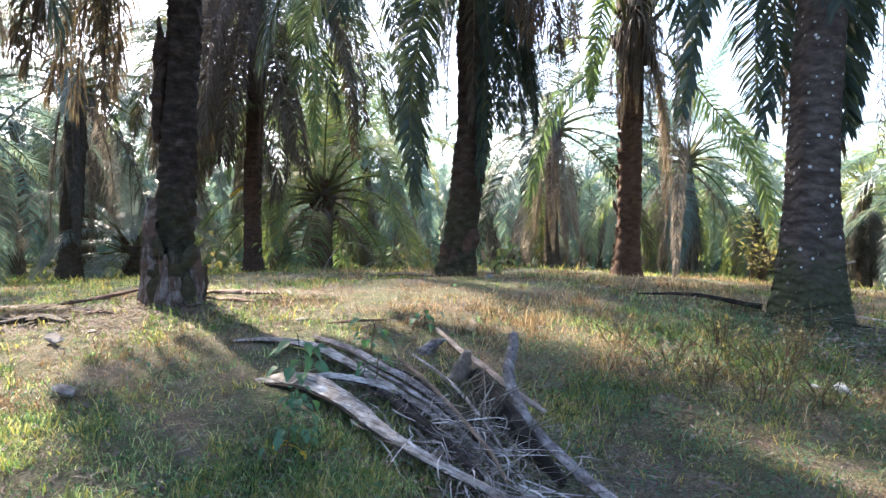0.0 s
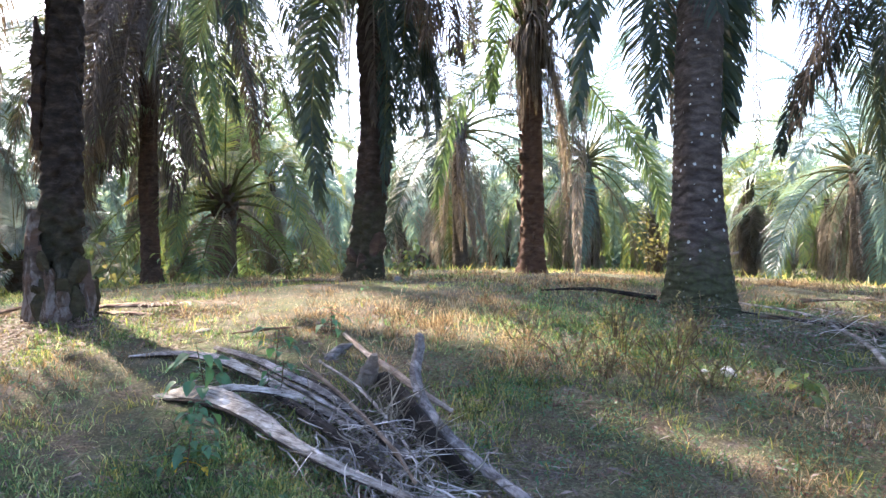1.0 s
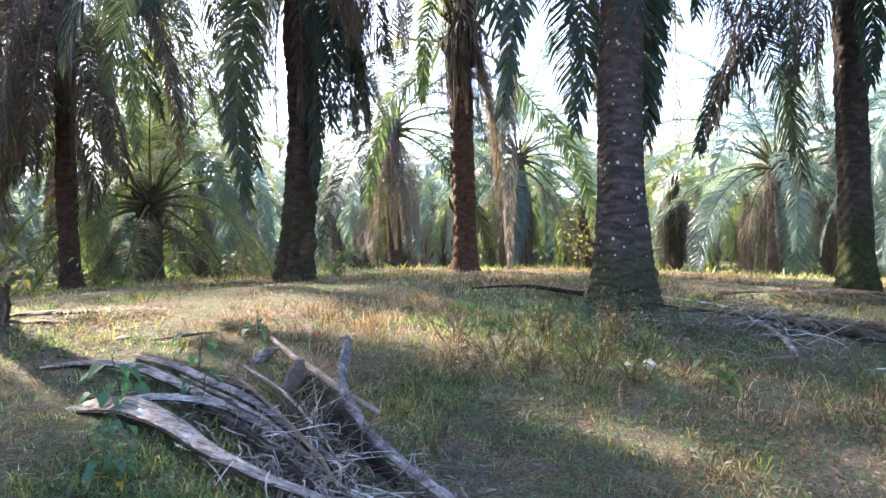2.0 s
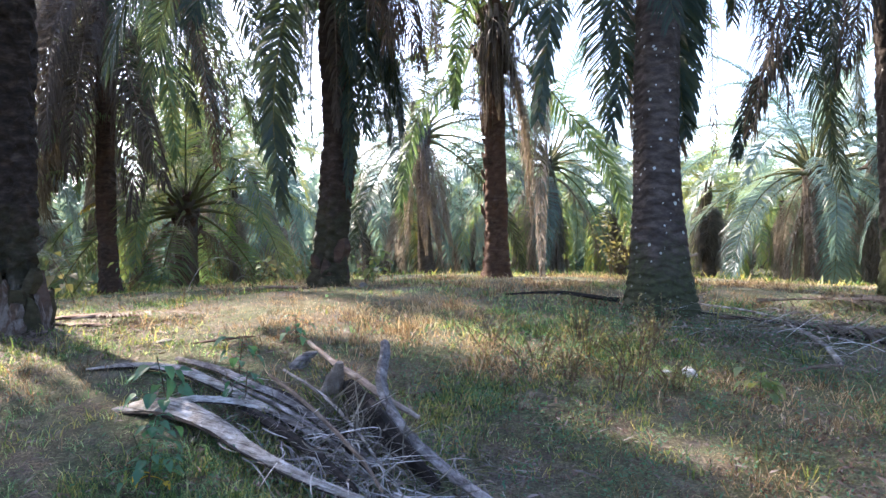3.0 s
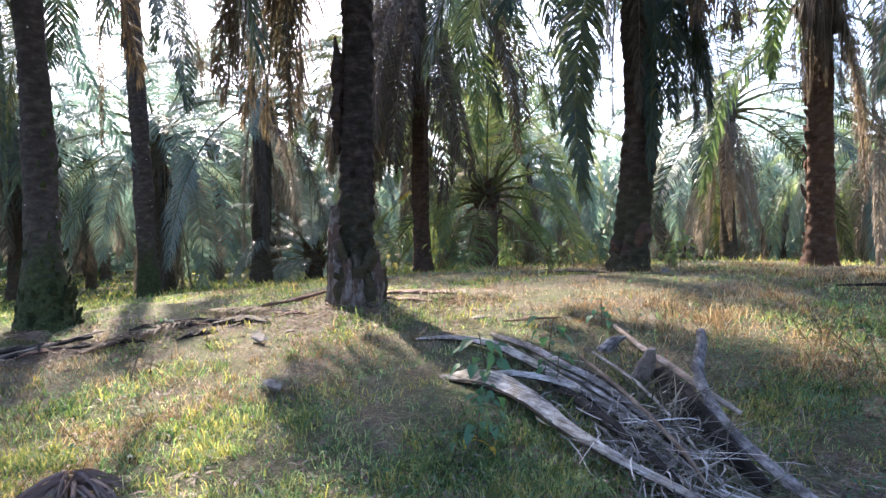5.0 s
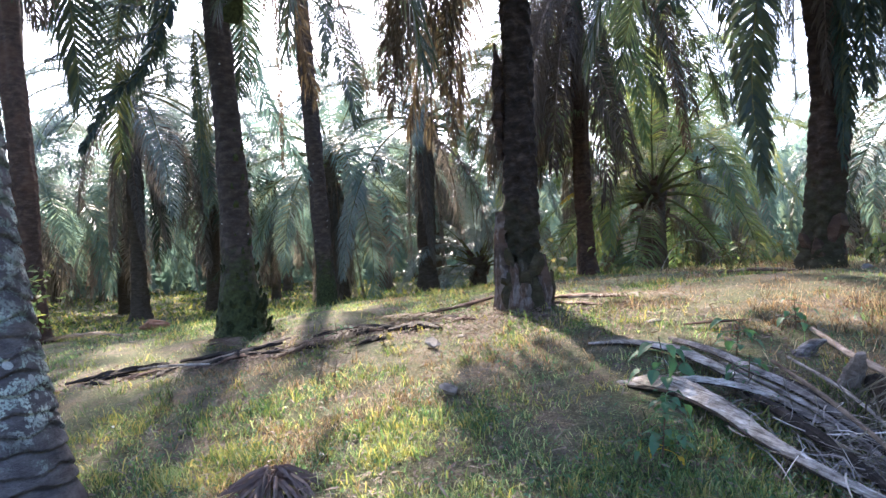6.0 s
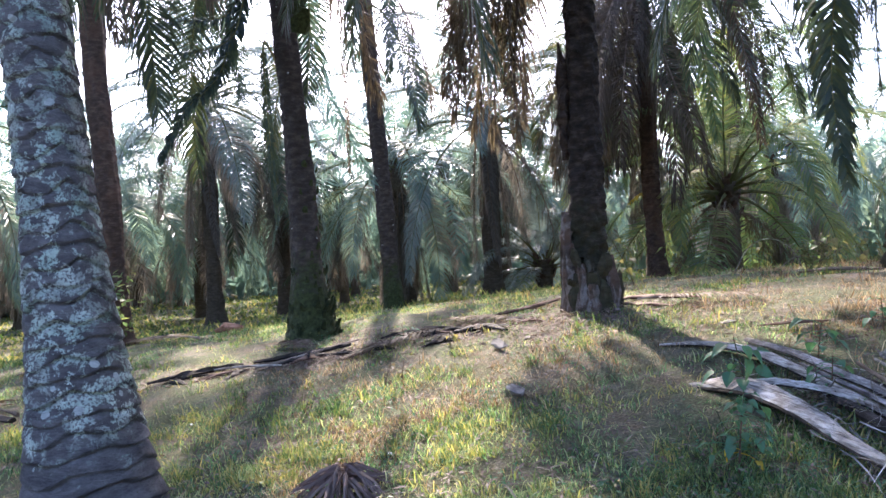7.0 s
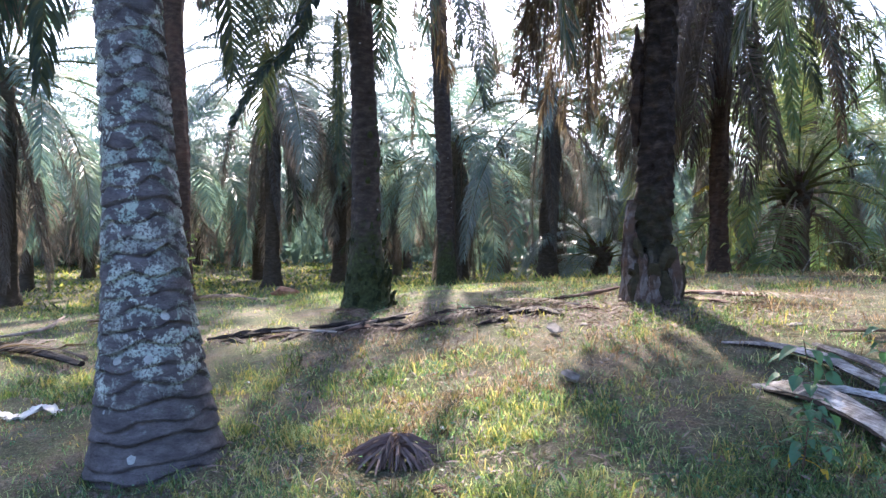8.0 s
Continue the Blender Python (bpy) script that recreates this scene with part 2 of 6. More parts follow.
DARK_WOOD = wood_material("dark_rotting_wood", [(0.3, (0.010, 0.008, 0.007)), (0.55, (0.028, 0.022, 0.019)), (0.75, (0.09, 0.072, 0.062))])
PETIOLE = wood_material("green_petiole", [(0.3, (0.07, 0.08, 0.03)), (0.55, (0.12, 0.12, 0.05)), (0.75, (0.18, 0.15, 0.07))], 0.3)
DEBRIS = wood_material("red_brown_debris", [(0.3, (0.07, 0.04, 0.03)), (0.55, (0.14, 0.085, 0.06)), (0.75, (0.26, 0.18, 0.14))])


def plain_material(name, a, b, scale=12, rough=0.8, spec=0.3):
    m = Nodes(name)
    c = m.ramp(m.noise(scale, 6), (0.35, a), (0.65, b))
    m.bump(m.noise(scale * 3, 5), 0.5, 0.01)
    return m.finish(c, rough, spec)


WHITE_ROCK = plain_material("pale_rock", (0.42, 0.40, 0.36), (0.66, 0.64, 0.60), 14)
DARK_ROCK = plain_material("dark_rock", (0.07, 0.065, 0.06), (0.24, 0.225, 0.21), 5)
SLATE = plain_material("dark_slab", (0.035, 0.034, 0.033), (0.26, 0.25, 0.235), 7)
PLASTIC = plain_material("white_plastic", (0.40, 0.42, 0.40), (0.58, 0.60, 0.58), 6, 0.4, 0.5)
ORANGE_DIRT = plain_material("orange_husk", (0.22, 0.10, 0.06), (0.40, 0.22, 0.14), 20)
STEM = plain_material("brown_stem", (0.06, 0.04, 0.025), (0.13, 0.09, 0.055), 40)


def ground_material():
    m = Nodes("grassy_soil")
    soil = m.ramp(m.noise(2.2, 8, 0.65), (0.3, (0.068, 0.057, 0.047)), (0.5, (0.145, 0.123, 0.102)), (0.72, (0.28, 0.245, 0.21)))
    litter = m.ramp(m.noise(38, 5, 0.7, distort=1.5), (0.35, (0.09, 0.065, 0.045)), (0.55, (0.19, 0.15, 0.10)), (0.72, (0.36, 0.30, 0.21)))
    turf = m.ramp(m.noise(26, 6, 0.7), (0.3, (0.03, 0.045, 0.022)), (0.5, (0.08, 0.105, 0.05)), (0.75, (0.20, 0.20, 0.10)))
    c = m.mix(m.mask(m.noise(5.0, 6, 0.7), 0.42, 0.58), soil, litter)
    c = m.mix(m.math("MULTIPLY", m.mask(m.noise(1.6, 7, 0.75), 0.38, 0.56), 0.8), c, turf)
    c = m.mix(0.75, c, m.ramp(m.noise(60, 6, 0.8), (0.36, (0.25, 0.23, 0.22)), (0.5, (0.9, 0.9, 0.9)), (0.62, (1.9, 1.82, 1.72))), "MULTIPLY")
    m.bump(m.math("ADD", m.noise(45, 8, 0.8), m.math("MULTIPLY", m.noise(5, 4), 1.0)), 1.0, 0.03)
    return m.finish(c, 0.95, 0.15)


GROUND = ground_material()


# ---- mesh helpers ----
def mesh_object(name, verts, faces, material, parent=None, label="", smooth=False):
    me = bpy.data.meshes.new(name)
    me.from_pydata([tuple(v) for v in verts], [], [tuple(int(i) for i in f) for f in faces])
    me.materials.append(material)
    if smooth:
        me.polygons.foreach_set("use_smooth", np.ones(len(me.polygons), bool))
    me.update()
    ob = new(name, me)
    ob.parent = parent
    if label:
        ob["label"] = label
    return ob


def part(name, bm, material, parent, label=""):
    me = bpy.data.meshes.new(name)
    bm.to_mesh(me)
    bm.free()
    me.materials.append(material)
    ob = new(name, me)
    ob.parent = parent
    if label:
        ob["label"] = label
    return ob


def thing(name, x, y, z, label, category, group="", turn=0.0):
    ob = new(name)
    ob.matrix_world = pose(x, y, z, 0, 0, turn)
    return tagged(ob, label, category, group)


class Build:
    """Gathers vertices and faces of one mesh."""

    def __init__(self):
        self.v, self.f, self.n = [], [], 0

    def add(self, v, f):
        v = np.asarray(v, float).reshape(-1, 3)
        self.v.append(v)
        self.f += [tuple(i + self.n for i in q) for q in f]
        self.n += len(v)

    def make(self, name, material, parent=None, label="", smooth=False):
        return mesh_object(name, np.concatenate(self.v), self.f, material, parent, label, smooth)


def smooth_path(points, k=6):
    p = np.asarray(points, float)
    q = np.vstack([2 * p[0] - p[1], p, 2 * p[-1] - p[-2]])
    out = []
    for i in range(1, len(q) - 2):
        for u in np.arange(k) / k:
            out.append(0.5 * (2 * q[i] + (q[i + 1] - q[i - 1]) * u + (2 * q[i - 1] - 5 * q[i] + 4 * q[i + 1] - q[i + 2]) * u**2 + (3 * q[i] - q[i - 1] - 3 * q[i + 1] + q[i + 2]) * u**3))
    return np.array(out + [p[-1]])


def tube(points, radii, sides=8, flat=1.0, wobble=0.0, rng=None, k=6, ridge=0.0, up=(0, 0, 1)):
    """A tapered tube along a smooth path; flat squashes its height, ridge lifts a keel."""
    p = smooth_path(points, k)
    r = np.interp(np.linspace(0, 1, len(p)), np.linspace(0, 1, len(radii)), radii)
    t = np.gradient(p, axis=0)
    t /= np.linalg.norm(t, axis=1, keepdims=True)
    side = np.cross(t, np.array(up, float))
    side /= np.linalg.norm(side, axis=1, keepdims=True) + 1e-9
    top = np.cross(side, t)
    a = np.arange(sides) * 2 * np.pi / sides
    rr = r[:, None] * np.ones(sides)
    if wobble:
        rr = rr * (1 + wobble * rng.normal(size=rr.shape))
    v = p[:, None] + side[:, None] * (np.cos(a) * rr)[..., None] + top[:, None] * ((np.sin(a) * flat + ridge * np.maximum(np.sin(a), 0) ** 4) * rr)[..., None]
    n = len(p)
    f = [(i * sides + j, i * sides + (j + 1) % sides, (i + 1) * sides + (j + 1) % sides, (i + 1) * sides + j) for i in range(n - 1) for j in range(sides)]
    f += [tuple(range(sides))[::-1], tuple(range((n - 1) * sides, n * sides))]
    return v.reshape(-1, 3), f


# ---- ground: one sheet to the horizon ----
def make_ground():
    rng = np.random.default_rng(3)
    radii = np.concatenate([np.arange(0, 16, 0.14), 16 * 1.09 ** np.arange(0, 46)])
    nt = 300
    a = np.arange(nt) * 2 * np.pi / nt
    cx, cy = -1.0, 4.0
    x = cx + radii[:, None] * np.cos(a)
    y = cy + radii[:, None] * np.sin(a)
    z = ground_z(x, y)
    for s, amp in ((1.1, 0.035), (3.1, 0.016), (7.5, 0.009)):
        ph = rng.uniform(0, 6.28, 6)
        z = z + amp * (np.sin(x * s + ph[0] + 1.3 * np.sin(y * s * 0.7 + ph[1])) * np.sin(y * s * 1.1 + ph[2] + 1.1 * np.sin(x * s * 0.6 + ph[3])))
    n = len(radii)
    f = [(i * nt + j, (i + 1) * nt + j, (i + 1) * nt + (j + 1) % nt, i * nt + (j + 1) % nt) for i in range(n - 1) for j in range(nt)]
    v = np.stack([x, y, z], -1).reshape(-1, 3)
    ob = mesh_object("ground", v, f, GROUND, smooth=True)
    tagged(ob, "uneven plantation soil with patchy turf and dry litter", "ground", kind="structure")


make_ground()


# ---- palms ----
STALK = {}
STALK_OF = {GREEN_LEAF: PETIOLE, DEAD_LEAF: BROWN_WOOD, TAN_LEAF: TAN_WOOD, YELLOW_LEAF: PETIOLE}


def frond_mesh(name, seed, L, n, el, sag, leaf, wid, hang=0.85, plume=0.15, power=1.2, bare=0.2, segs=3, r=0.035, S=14, bend=0.3, leaf_mat=None, fold=0.0, joined=False):
    """One pinnate frond that starts at the origin towards +x; sag in degrees along its length."""
    rng = np.random.default_rng(seed)
    s = np.linspace(0, 1, S)
    ang = np.radians(el - sag * s**power)
    step = L / (S - 1)
    d = np.stack([np.cos(ang), 0 * s, np.sin(ang)], -1)
    p = np.vstack([[0, 0, 0], np.cumsum((d[:-1] + d[1:]) / 2 * step, axis=0)])
    p[:, 1] += bend * s**2
    b = Build()
    rad = r * (1 - 0.88 * s)
    rad[0] *= 2.2
    rad[1] *= 1.25
    v, f = tube(p[::1], rad, sides=4 if S > 10 else 3, flat=0.7, k=1, up=(0, 1, 0))
    if joined:
        b.add(v, f)
    k = n * 2
    u = np.repeat((np.arange(n) + 0.5) / n, 2) + rng.uniform(-0.3, 0.3, k) / n
    u = u.clip(0, 1)
    side = np.tile([1.0, -1.0], n)
    ss = bare + (1 - bare) * u
    base = np.stack([np.interp(ss, s, p[:, i]) for i in range(3)], -1)
    aa = np.interp(ss, s, ang)
    T = np.stack([np.cos(aa), 0 * aa, np.sin(aa)], -1)
    N = np.stack([-np.sin(aa), 0 * aa, np.cos(aa)], -1)
    Y = np.stack([0 * aa, side, 0 * aa], -1)
    phi = np.radians(18 + 42 * u + rng.normal(0, 4, k))
    D = Y * np.cos(phi)[:, None] + T * np.sin(phi)[:, None] + N * (rng.uniform(-plume, plume, k) + 0.12 - fold)[:, None]
    D /= np.linalg.norm(D, axis=1, keepdims=True)
    ln = leaf * np.minimum(1, 0.5 + 2.2 * u) * (1 - 0.72 * u**3) * rng.uniform(0.8, 1.12, k)
    W = np.cross(D, N + 0.3 * rng.normal(size=(k, 3)))
    W /= np.linalg.norm(W, axis=1, keepdims=True)
    pts = [base]
    dirs = D
    for i in range(segs):
        pts.append(pts[-1] + dirs * (ln / segs)[:, None])
        dirs = dirs + np.array([0, 0, -1.0]) * (hang * rng.uniform(0.75, 1.25, k))[:, None]
        dirs /= np.linalg.norm(dirs, axis=1, keepdims=True)
    prof = [0.55, 1.0, 0.75] if segs == 3 else [0.8, 0.9]
    rows = []
    for i in range(segs):
        rows += [pts[i] + W * wid * prof[i] / 2, pts[i] - W * wid * prof[i] / 2]
    rows.append(pts[segs])
    V = np.stack(rows, 1)
    m = 2 * segs + 1
    q = [(0, 1, 3, 2), (2, 3, 5, 4), (4, 5, 6)] if segs == 3 else [(0, 1, 3, 2), (2, 3, 4)]
    faces = [tuple(i * m + j for j in c) for i in range(k) for c in q]
    b.add(V.reshape(-1, 3), faces)
    me = bpy.data.meshes.new(name)
    me.from_pydata([tuple(v) for v in np.concatenate(b.v)], [], b.f)
    me.materials.append(leaf_mat or GREEN_LEAF)
    me.update()
    if not joined:
        stalk = bpy.data.meshes.new("rachis")
        stalk.from_pydata([tuple(p) for p in v], [], f)
        stalk.materials.append(STALK_OF[leaf_mat or GREEN_LEAF])
        stalk.update()
        STALK[me.name] = stalk
    return me


def add_stalk(ob):
    """The midrib of a frond, as a piece of its own under its leaflets."""
    new("rachis", STALK[ob.data.name]).parent = ob


def green_set(prefix, n, segs, wid, leaf_mat, seed, L=5.0, leaf=0.75):
    """Fronds from the upright spear down to the hanging lowest ones."""
    spec = [(72, 55, 1.6), (62, 88, 1.4), (52, 108, 1.3), (42, 114, 1.2), (30, 112, 1.1), (18, 104, 1.0), (5, 92, 0.9), (-8, 80, 0.7)]
    return [frond_mesh(prefix, seed + i, L * (0.9 + 0.03 * i), n, el, sag, leaf, wid, power=pw, segs=segs, bend=0.35 * (-1) ** i, leaf_mat=leaf_mat) for i, (el, sag, pw) in enumerate(spec)]


FRONDS = green_set("frond", 124, 2, 0.027, GREEN_LEAF, 100, 5.0, 0.9)
HANG = [frond_mesh("frond", 140 + i, 4.4, 165, 12 - 8 * i, 94 - 8 * i, 0.78, 0.023, hang=0.6, plume=0.18, power=0.36, bare=0.16, bend=0.25 * (-1) ** i, leaf_mat=GREEN_LEAF) for i in range(3)] + [frond_mesh("frond", 147, 4.2, 170, -60, 28, 0.6, 0.023, hang=0.9, plume=0.4, power=0.4, bare=0.1, bend=0.2, leaf_mat=GREEN_LEAF)]
DEAD = [frond_mesh("dead_frond", 160 + i, 4.0, 140, 14 - 8 * i, 100 - 8 * i, 0.95, 0.02, hang=2.2, plume=0.7, power=0.33, bare=0.08, bend=0.3 * (-1) ** i, leaf_mat=DEAD_LEAF) for i in range(4)] + [frond_mesh("dead_frond", 169, 4.0, 170, -38, 48, 0.8, 0.022, hang=2.2, plume=0.8, power=0.35, bare=0.06, bend=0.15, leaf_mat=DEAD_LEAF)] + [frond_mesh("dead_frond", 170, 4.0, 150, -66, 22, 0.5, 0.022, hang=2.4, plume=0.6, power=0.35, bare=0.06, bend=0.1, leaf_mat=DEAD_LEAF)]
TAN = [frond_mesh("dead_frond", 180 + i, 3.2, 55, -30 - 10 * i, 56 - 9 * i, 0.5, 0.028, hang=1.3, plume=0.4, power=0.3, bare=0.1, bend=0.2, leaf_mat=TAN_LEAF) for i in range(2)] + [frond_mesh("dead_frond", 187, 3.0, 170, -62, 26, 0.42, 0.02, hang=3.0, plume=0.8, power=0.4, bare=0.05, bend=0.1, leaf_mat=TAN_LEAF)]
LYING = [frond_mesh("fallen_frond", 190 + i, 2.4, 60, 6, 12, 0.5, 0.026, hang=0.25, plume=0.12, power=1.0, bare=0.2, bend=0.4 - 0.3 * i, r=0.013, leaf_mat=(DEAD_LEAF, TAN_LEAF, DEAD_LEAF)[i]) for i in range(3)]
YELLOW = [frond_mesh("frond", 199, 0.9, 14, -15, 40, 0.22, 0.05, hang=0.8, leaf_mat=YELLOW_LEAF, r=0.012)]
MESH = {"yellow": YELLOW, "frond": FRONDS, "hang": HANG, "dead": DEAD, "tan": TAN}


def trunk_mesh(name, seed, H, r0, r1, material, lean=(0, 0), fine=0.03, nt=40, scar_h=0.09, cells=7, amp=0.03, flare=0.35, rough=0.02, fine_to=4.2, sag=0.45, groove=0.5, slope=0.8):
    """A palm stem with overlapping leaf scars, flared at its foot."""
    rng = np.random.default_rng(seed)
    z = np.concatenate([np.arange(-0.25, min(H, fine_to), fine), np.arange(min(H, fine_to), H + 0.01, 0.08)])
    th = np.arange(nt) * 2 * np.pi / nt
    Z, TH = np.meshgrid(z, th, indexing="ij")
    wob = sum(rng.uniform(0.3, 1) * np.sin(TH * k + Z * rng.uniform(-2, 2) + rng.uniform(0, 6)) for k in (1, 2, 3, 5)) * rough
    wob += sum(rng.uniform(0.3, 1) * np.sin(Z * k + rng.uniform(0, 6)) for k in (1.3, 3.7, 8.1)) * rough * 0.4
    v = Z / scar_h + 0.25 * np.sin(TH * 2 + rng.uniform(0, 6)) + 0.12 * np.sin(TH * 5 + Z * 3)
    u = TH * cells / (2 * np.pi) + 0.04 * np.sin(Z * 4)
    best, dip = np.zeros_like(v), np.zeros_like(v)
    row = np.floor(v)
    for k in (-2, -1, 0, 1):
        kk = row + k
        jit = np.sin(kk * 12.9898) * 43758.5453
        jit = jit - np.floor(jit)
        x = u + 0.5 * np.mod(kk, 2) + 0.22 * jit
        x = x - np.floor(x) - 0.5
        w = v - kk - sag * 2 * (2 * x) ** 2 + 0.35 * (jit - 0.5)
        best = np.maximum(best, np.where(w >= 0, (1.5 - slope * w).clip(0.2) / 1.5, (1 + w / 0.10).clip(0, 1)))
        dip = np.maximum(dip, np.exp(-(((w + 0.13) / 0.07) ** 2)))
    R = r1 + (r0 - r1) * np.exp(-np.maximum(Z, 0) / flare) + (amp * (best - 0.5 - groove * dip * (1 - best))) * (1 + 0.6 * np.exp(-np.maximum(Z, 0) / 0.7)) + wob
    R *= np.where(Z > H - 0.3, 1.15, 1.0)
    ox, oy = lean[0] * (Z / H) + 0.03 * np.sin(Z * 0.9 + seed), lean[1] * (Z / H)
    V = np.stack([R * np.cos(TH) + ox, R * np.sin(TH) + oy, Z], -1).reshape(-1, 3)
    n = len(z)
    f = [(i * nt + j, i * nt + (j + 1) % nt, (i + 1) * nt + (j + 1) % nt, (i + 1) * nt + j) for i in range(n - 1) for j in range(nt)]
    f.append(tuple(range((n - 1) * nt, n * nt)))
    me = bpy.data.meshes.new(name)
    me.from_pydata([tuple(q) for q in V], [], f)
    me.materials.append(material)
    me.polygons.foreach_set("use_smooth", np.ones(len(me.polygons), bool))
    me.update()
    return me


def leaf_bases(palm, material, seed, r, z0, z1, count, size, out=0.5, at=(0, 0), label="", turn=0.0):
    """Old leaf bases: blunt wedges that stand off the stem, each a part of the palm."""
    rng = np.random.default_rng(seed)
    for i in range(count):
        th = radians(turn) + i * 2.39996 + rng.normal(0, 0.2)
        z = z0 + (z1 - z0) * (i + rng.uniform(0, 1)) / count
        s = size * rng.uniform(0.55, 1.35)
        o = out * rng.uniform(0.3, 1.3)
        tip = rng.uniform(-0.5, 0.4)
        b = Build()
        prof = [(-0.10, -0.1, 0.55, 0.10), (0.25 * o, 0.45, 0.50, 0.20), (0.65 * o, 0.95, 0.36, 0.15), (0.85 * o, 1.35 + tip, 0.22, 0.07)]
        v = []
        for dr, dz, w, t in prof:
            w, t = w * s * rng.uniform(0.75, 1.25), t * s * rng.uniform(0.7, 1.3)
            x, zz = r - 0.02 + dr * s, dz * s
            v += [(x - t, -w, zz), (x - t, w, zz + rng.normal(0, 0.1) * s), (x + t, w * 0.6, zz), (x + t, -w * 0.6, zz + rng.normal(0, 0.1) * s)]
        f = [(3, 2, 1, 0), (12, 13, 14, 15)]
        for k in range(3):
            f += [(4 * k + j, 4 * k + (j + 1) % 4, 4 * k + 4 + (j + 1) % 4, 4 * k + 4 + j) for j in range(4)]
        b.add(v, f)
        ob = b.make("leaf_base", material, palm, label)
        ob.matrix_basis = pose(at[0], at[1], z, 0, 0, math.degrees(th))


def oil_palm(x, y, H, r0, r1, material, label, seed, lean=(0, 0), heroes=(), count=30, dead=4, lowest=7, trunk={}, foot=(), crown_boots=14, skip=(), drop=(), group="near oil palms", size=1.0, leaf=None):
    """A palm with its stem, leaf bases and every frond as a part. heroes: (kind, variant, compass turn, height, scale)."""
    rng = np.random.default_rng(seed)
    z = gz(x, y) - 0.03
    palm = thing("oil_palm", x, y, z, label, "palm tree", group)
    t = new("trunk", trunk_mesh("trunk", seed, H, r0, r1, material, lean, **trunk))
    t.parent = palm
    if crown_boots:
        leaf_bases(palm, BARK_RED, seed + 1, r1 * 1.05, H - 0.9, H + 0.1, crown_boots, 0.2, 0.9, lean)
    for mat, *args in foot:
        leaf_bases(palm, mat, *args)

    def hang(kind, i, turn, h, scale):
        ob = new("dead_frond" if kind in ("dead", "tan") else "frond", MESH[kind][i])
        ob.parent = palm
        # Plantation rows default to the leaf with haze in its colour.
        own = leaf or (HAZE_LEAF if group == "plantation palms" else None)
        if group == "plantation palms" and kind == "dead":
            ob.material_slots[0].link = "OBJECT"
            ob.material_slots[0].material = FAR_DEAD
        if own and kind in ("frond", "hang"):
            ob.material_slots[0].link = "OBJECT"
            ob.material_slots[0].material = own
        q = h / H
        ob.matrix_basis = pose(lean[0] * q + 0.8 * r1 * math.cos(radians(turn)), lean[1] * q + 0.8 * r1 * math.sin(radians(turn)), h, rng.normal(0, 4), rng.normal(0, 3), turn) @ Matrix.Scale(scale, 4)
        add_stalk(ob)
    for i in range(count):
        turn = (i * 137.5 + rng.normal(0, 8)) % 360
        if any(a < turn < b for a, b in skip):
            continue
        if any(a < turn < b for a, b in drop):
            rng.normal(size=2), rng.uniform()
            continue
        k = min(lowest, int((lowest + 1) * (i + 0.5) / count))
        hang("frond", k, turn, H + 0.15 - 0.5 * i / count, size * rng.uniform(0.9, 1.08))
    for i in range(dead):
        hang("dead", i % 4, rng.uniform(0, 360), H - 0.45 - 0.3 * rng.uniform(), rng.uniform(0.7, 1.0))
    for kind, i, turn, h, scale in heroes:
        hang(kind, i, turn, h, scale)
    return palm


# the near palms, from the lichened one beside the camera to those on the crest
lichen_palm = oil_palm(-4.06, 2.28, 6.6, 0.385, 0.16, BARK_LICHEN, "stout oil palm stem with scaly leaf scars and pale lichen", 11, (-0.25, -0.35),
         trunk=dict(fine=0.011, nt=120, scar_h=0.105, cells=5, amp=0.043, flare=1.0, rough=0.006, sag=0.17, groove=1.2, slope=0.45), heroes=[("hang", 3, 172, 6.3, 0.95), ("hang", 3, 184, 6.4, 1.0), ("hang", 3, 196, 6.3, 0.95), ("hang", 3, 208, 6.4, 0.9), ("dead", 4, 178, 6.3, 0.9)], count=18)
dark_palm = oil_palm(-2.77, 7.15, 6.8, 0.29, 0.148, BARK_STUB, "dark oil palm with broken leaf bases round its foot", 12, (0.04, 0.1), skip=[(40, 85), (145, 178)], drop=[(108, 125), (138, 145), (99, 103), (14, 18)],
         # The green frond entries are extras, mostly unseen, added to shade the heap.
         heroes=[("dead", 4, turn, h, k) for turn, h, k in ((160, 5.9, 0.95), (182, 6.0, 1.0), (190, 5.6, 0.95), (200, 5.9, 1.0), (212, 6.0, 0.9), (178, 5.2, 0.85), (195, 5.0, 0.8))] + [("dead", 0, 178, 5.2, 0.8), ("dead", 0, 192, 5.3, 0.85)] + [("frond", 4, 70, 6.9, 0.6), ("frond", 6, 113, 6.4, 0.62), ("frond", 7, 117, 6.2, 0.58), ("frond", 6, 121, 6.5, 0.62), ("frond", 5, 107, 6.9, 0.62), ("frond", 5, 99, 6.8, 0.6), ("frond", 6, 112, 6.8, 0.5), ("frond", 5, 106, 6.95, 0.84), ("frond", 5, 112, 6.9, 0.8), ("frond", 5, 119, 6.9, 0.8), ("frond", 5, 101, 6.95, 0.8)],
         trunk=dict(rough=0.022, amp=0.05, cells=4, scar_h=0.11),
         foot=[(BARK_DARK, 5, 0.27, -0.2, 0.5, 16, 0.16, 0.1)])


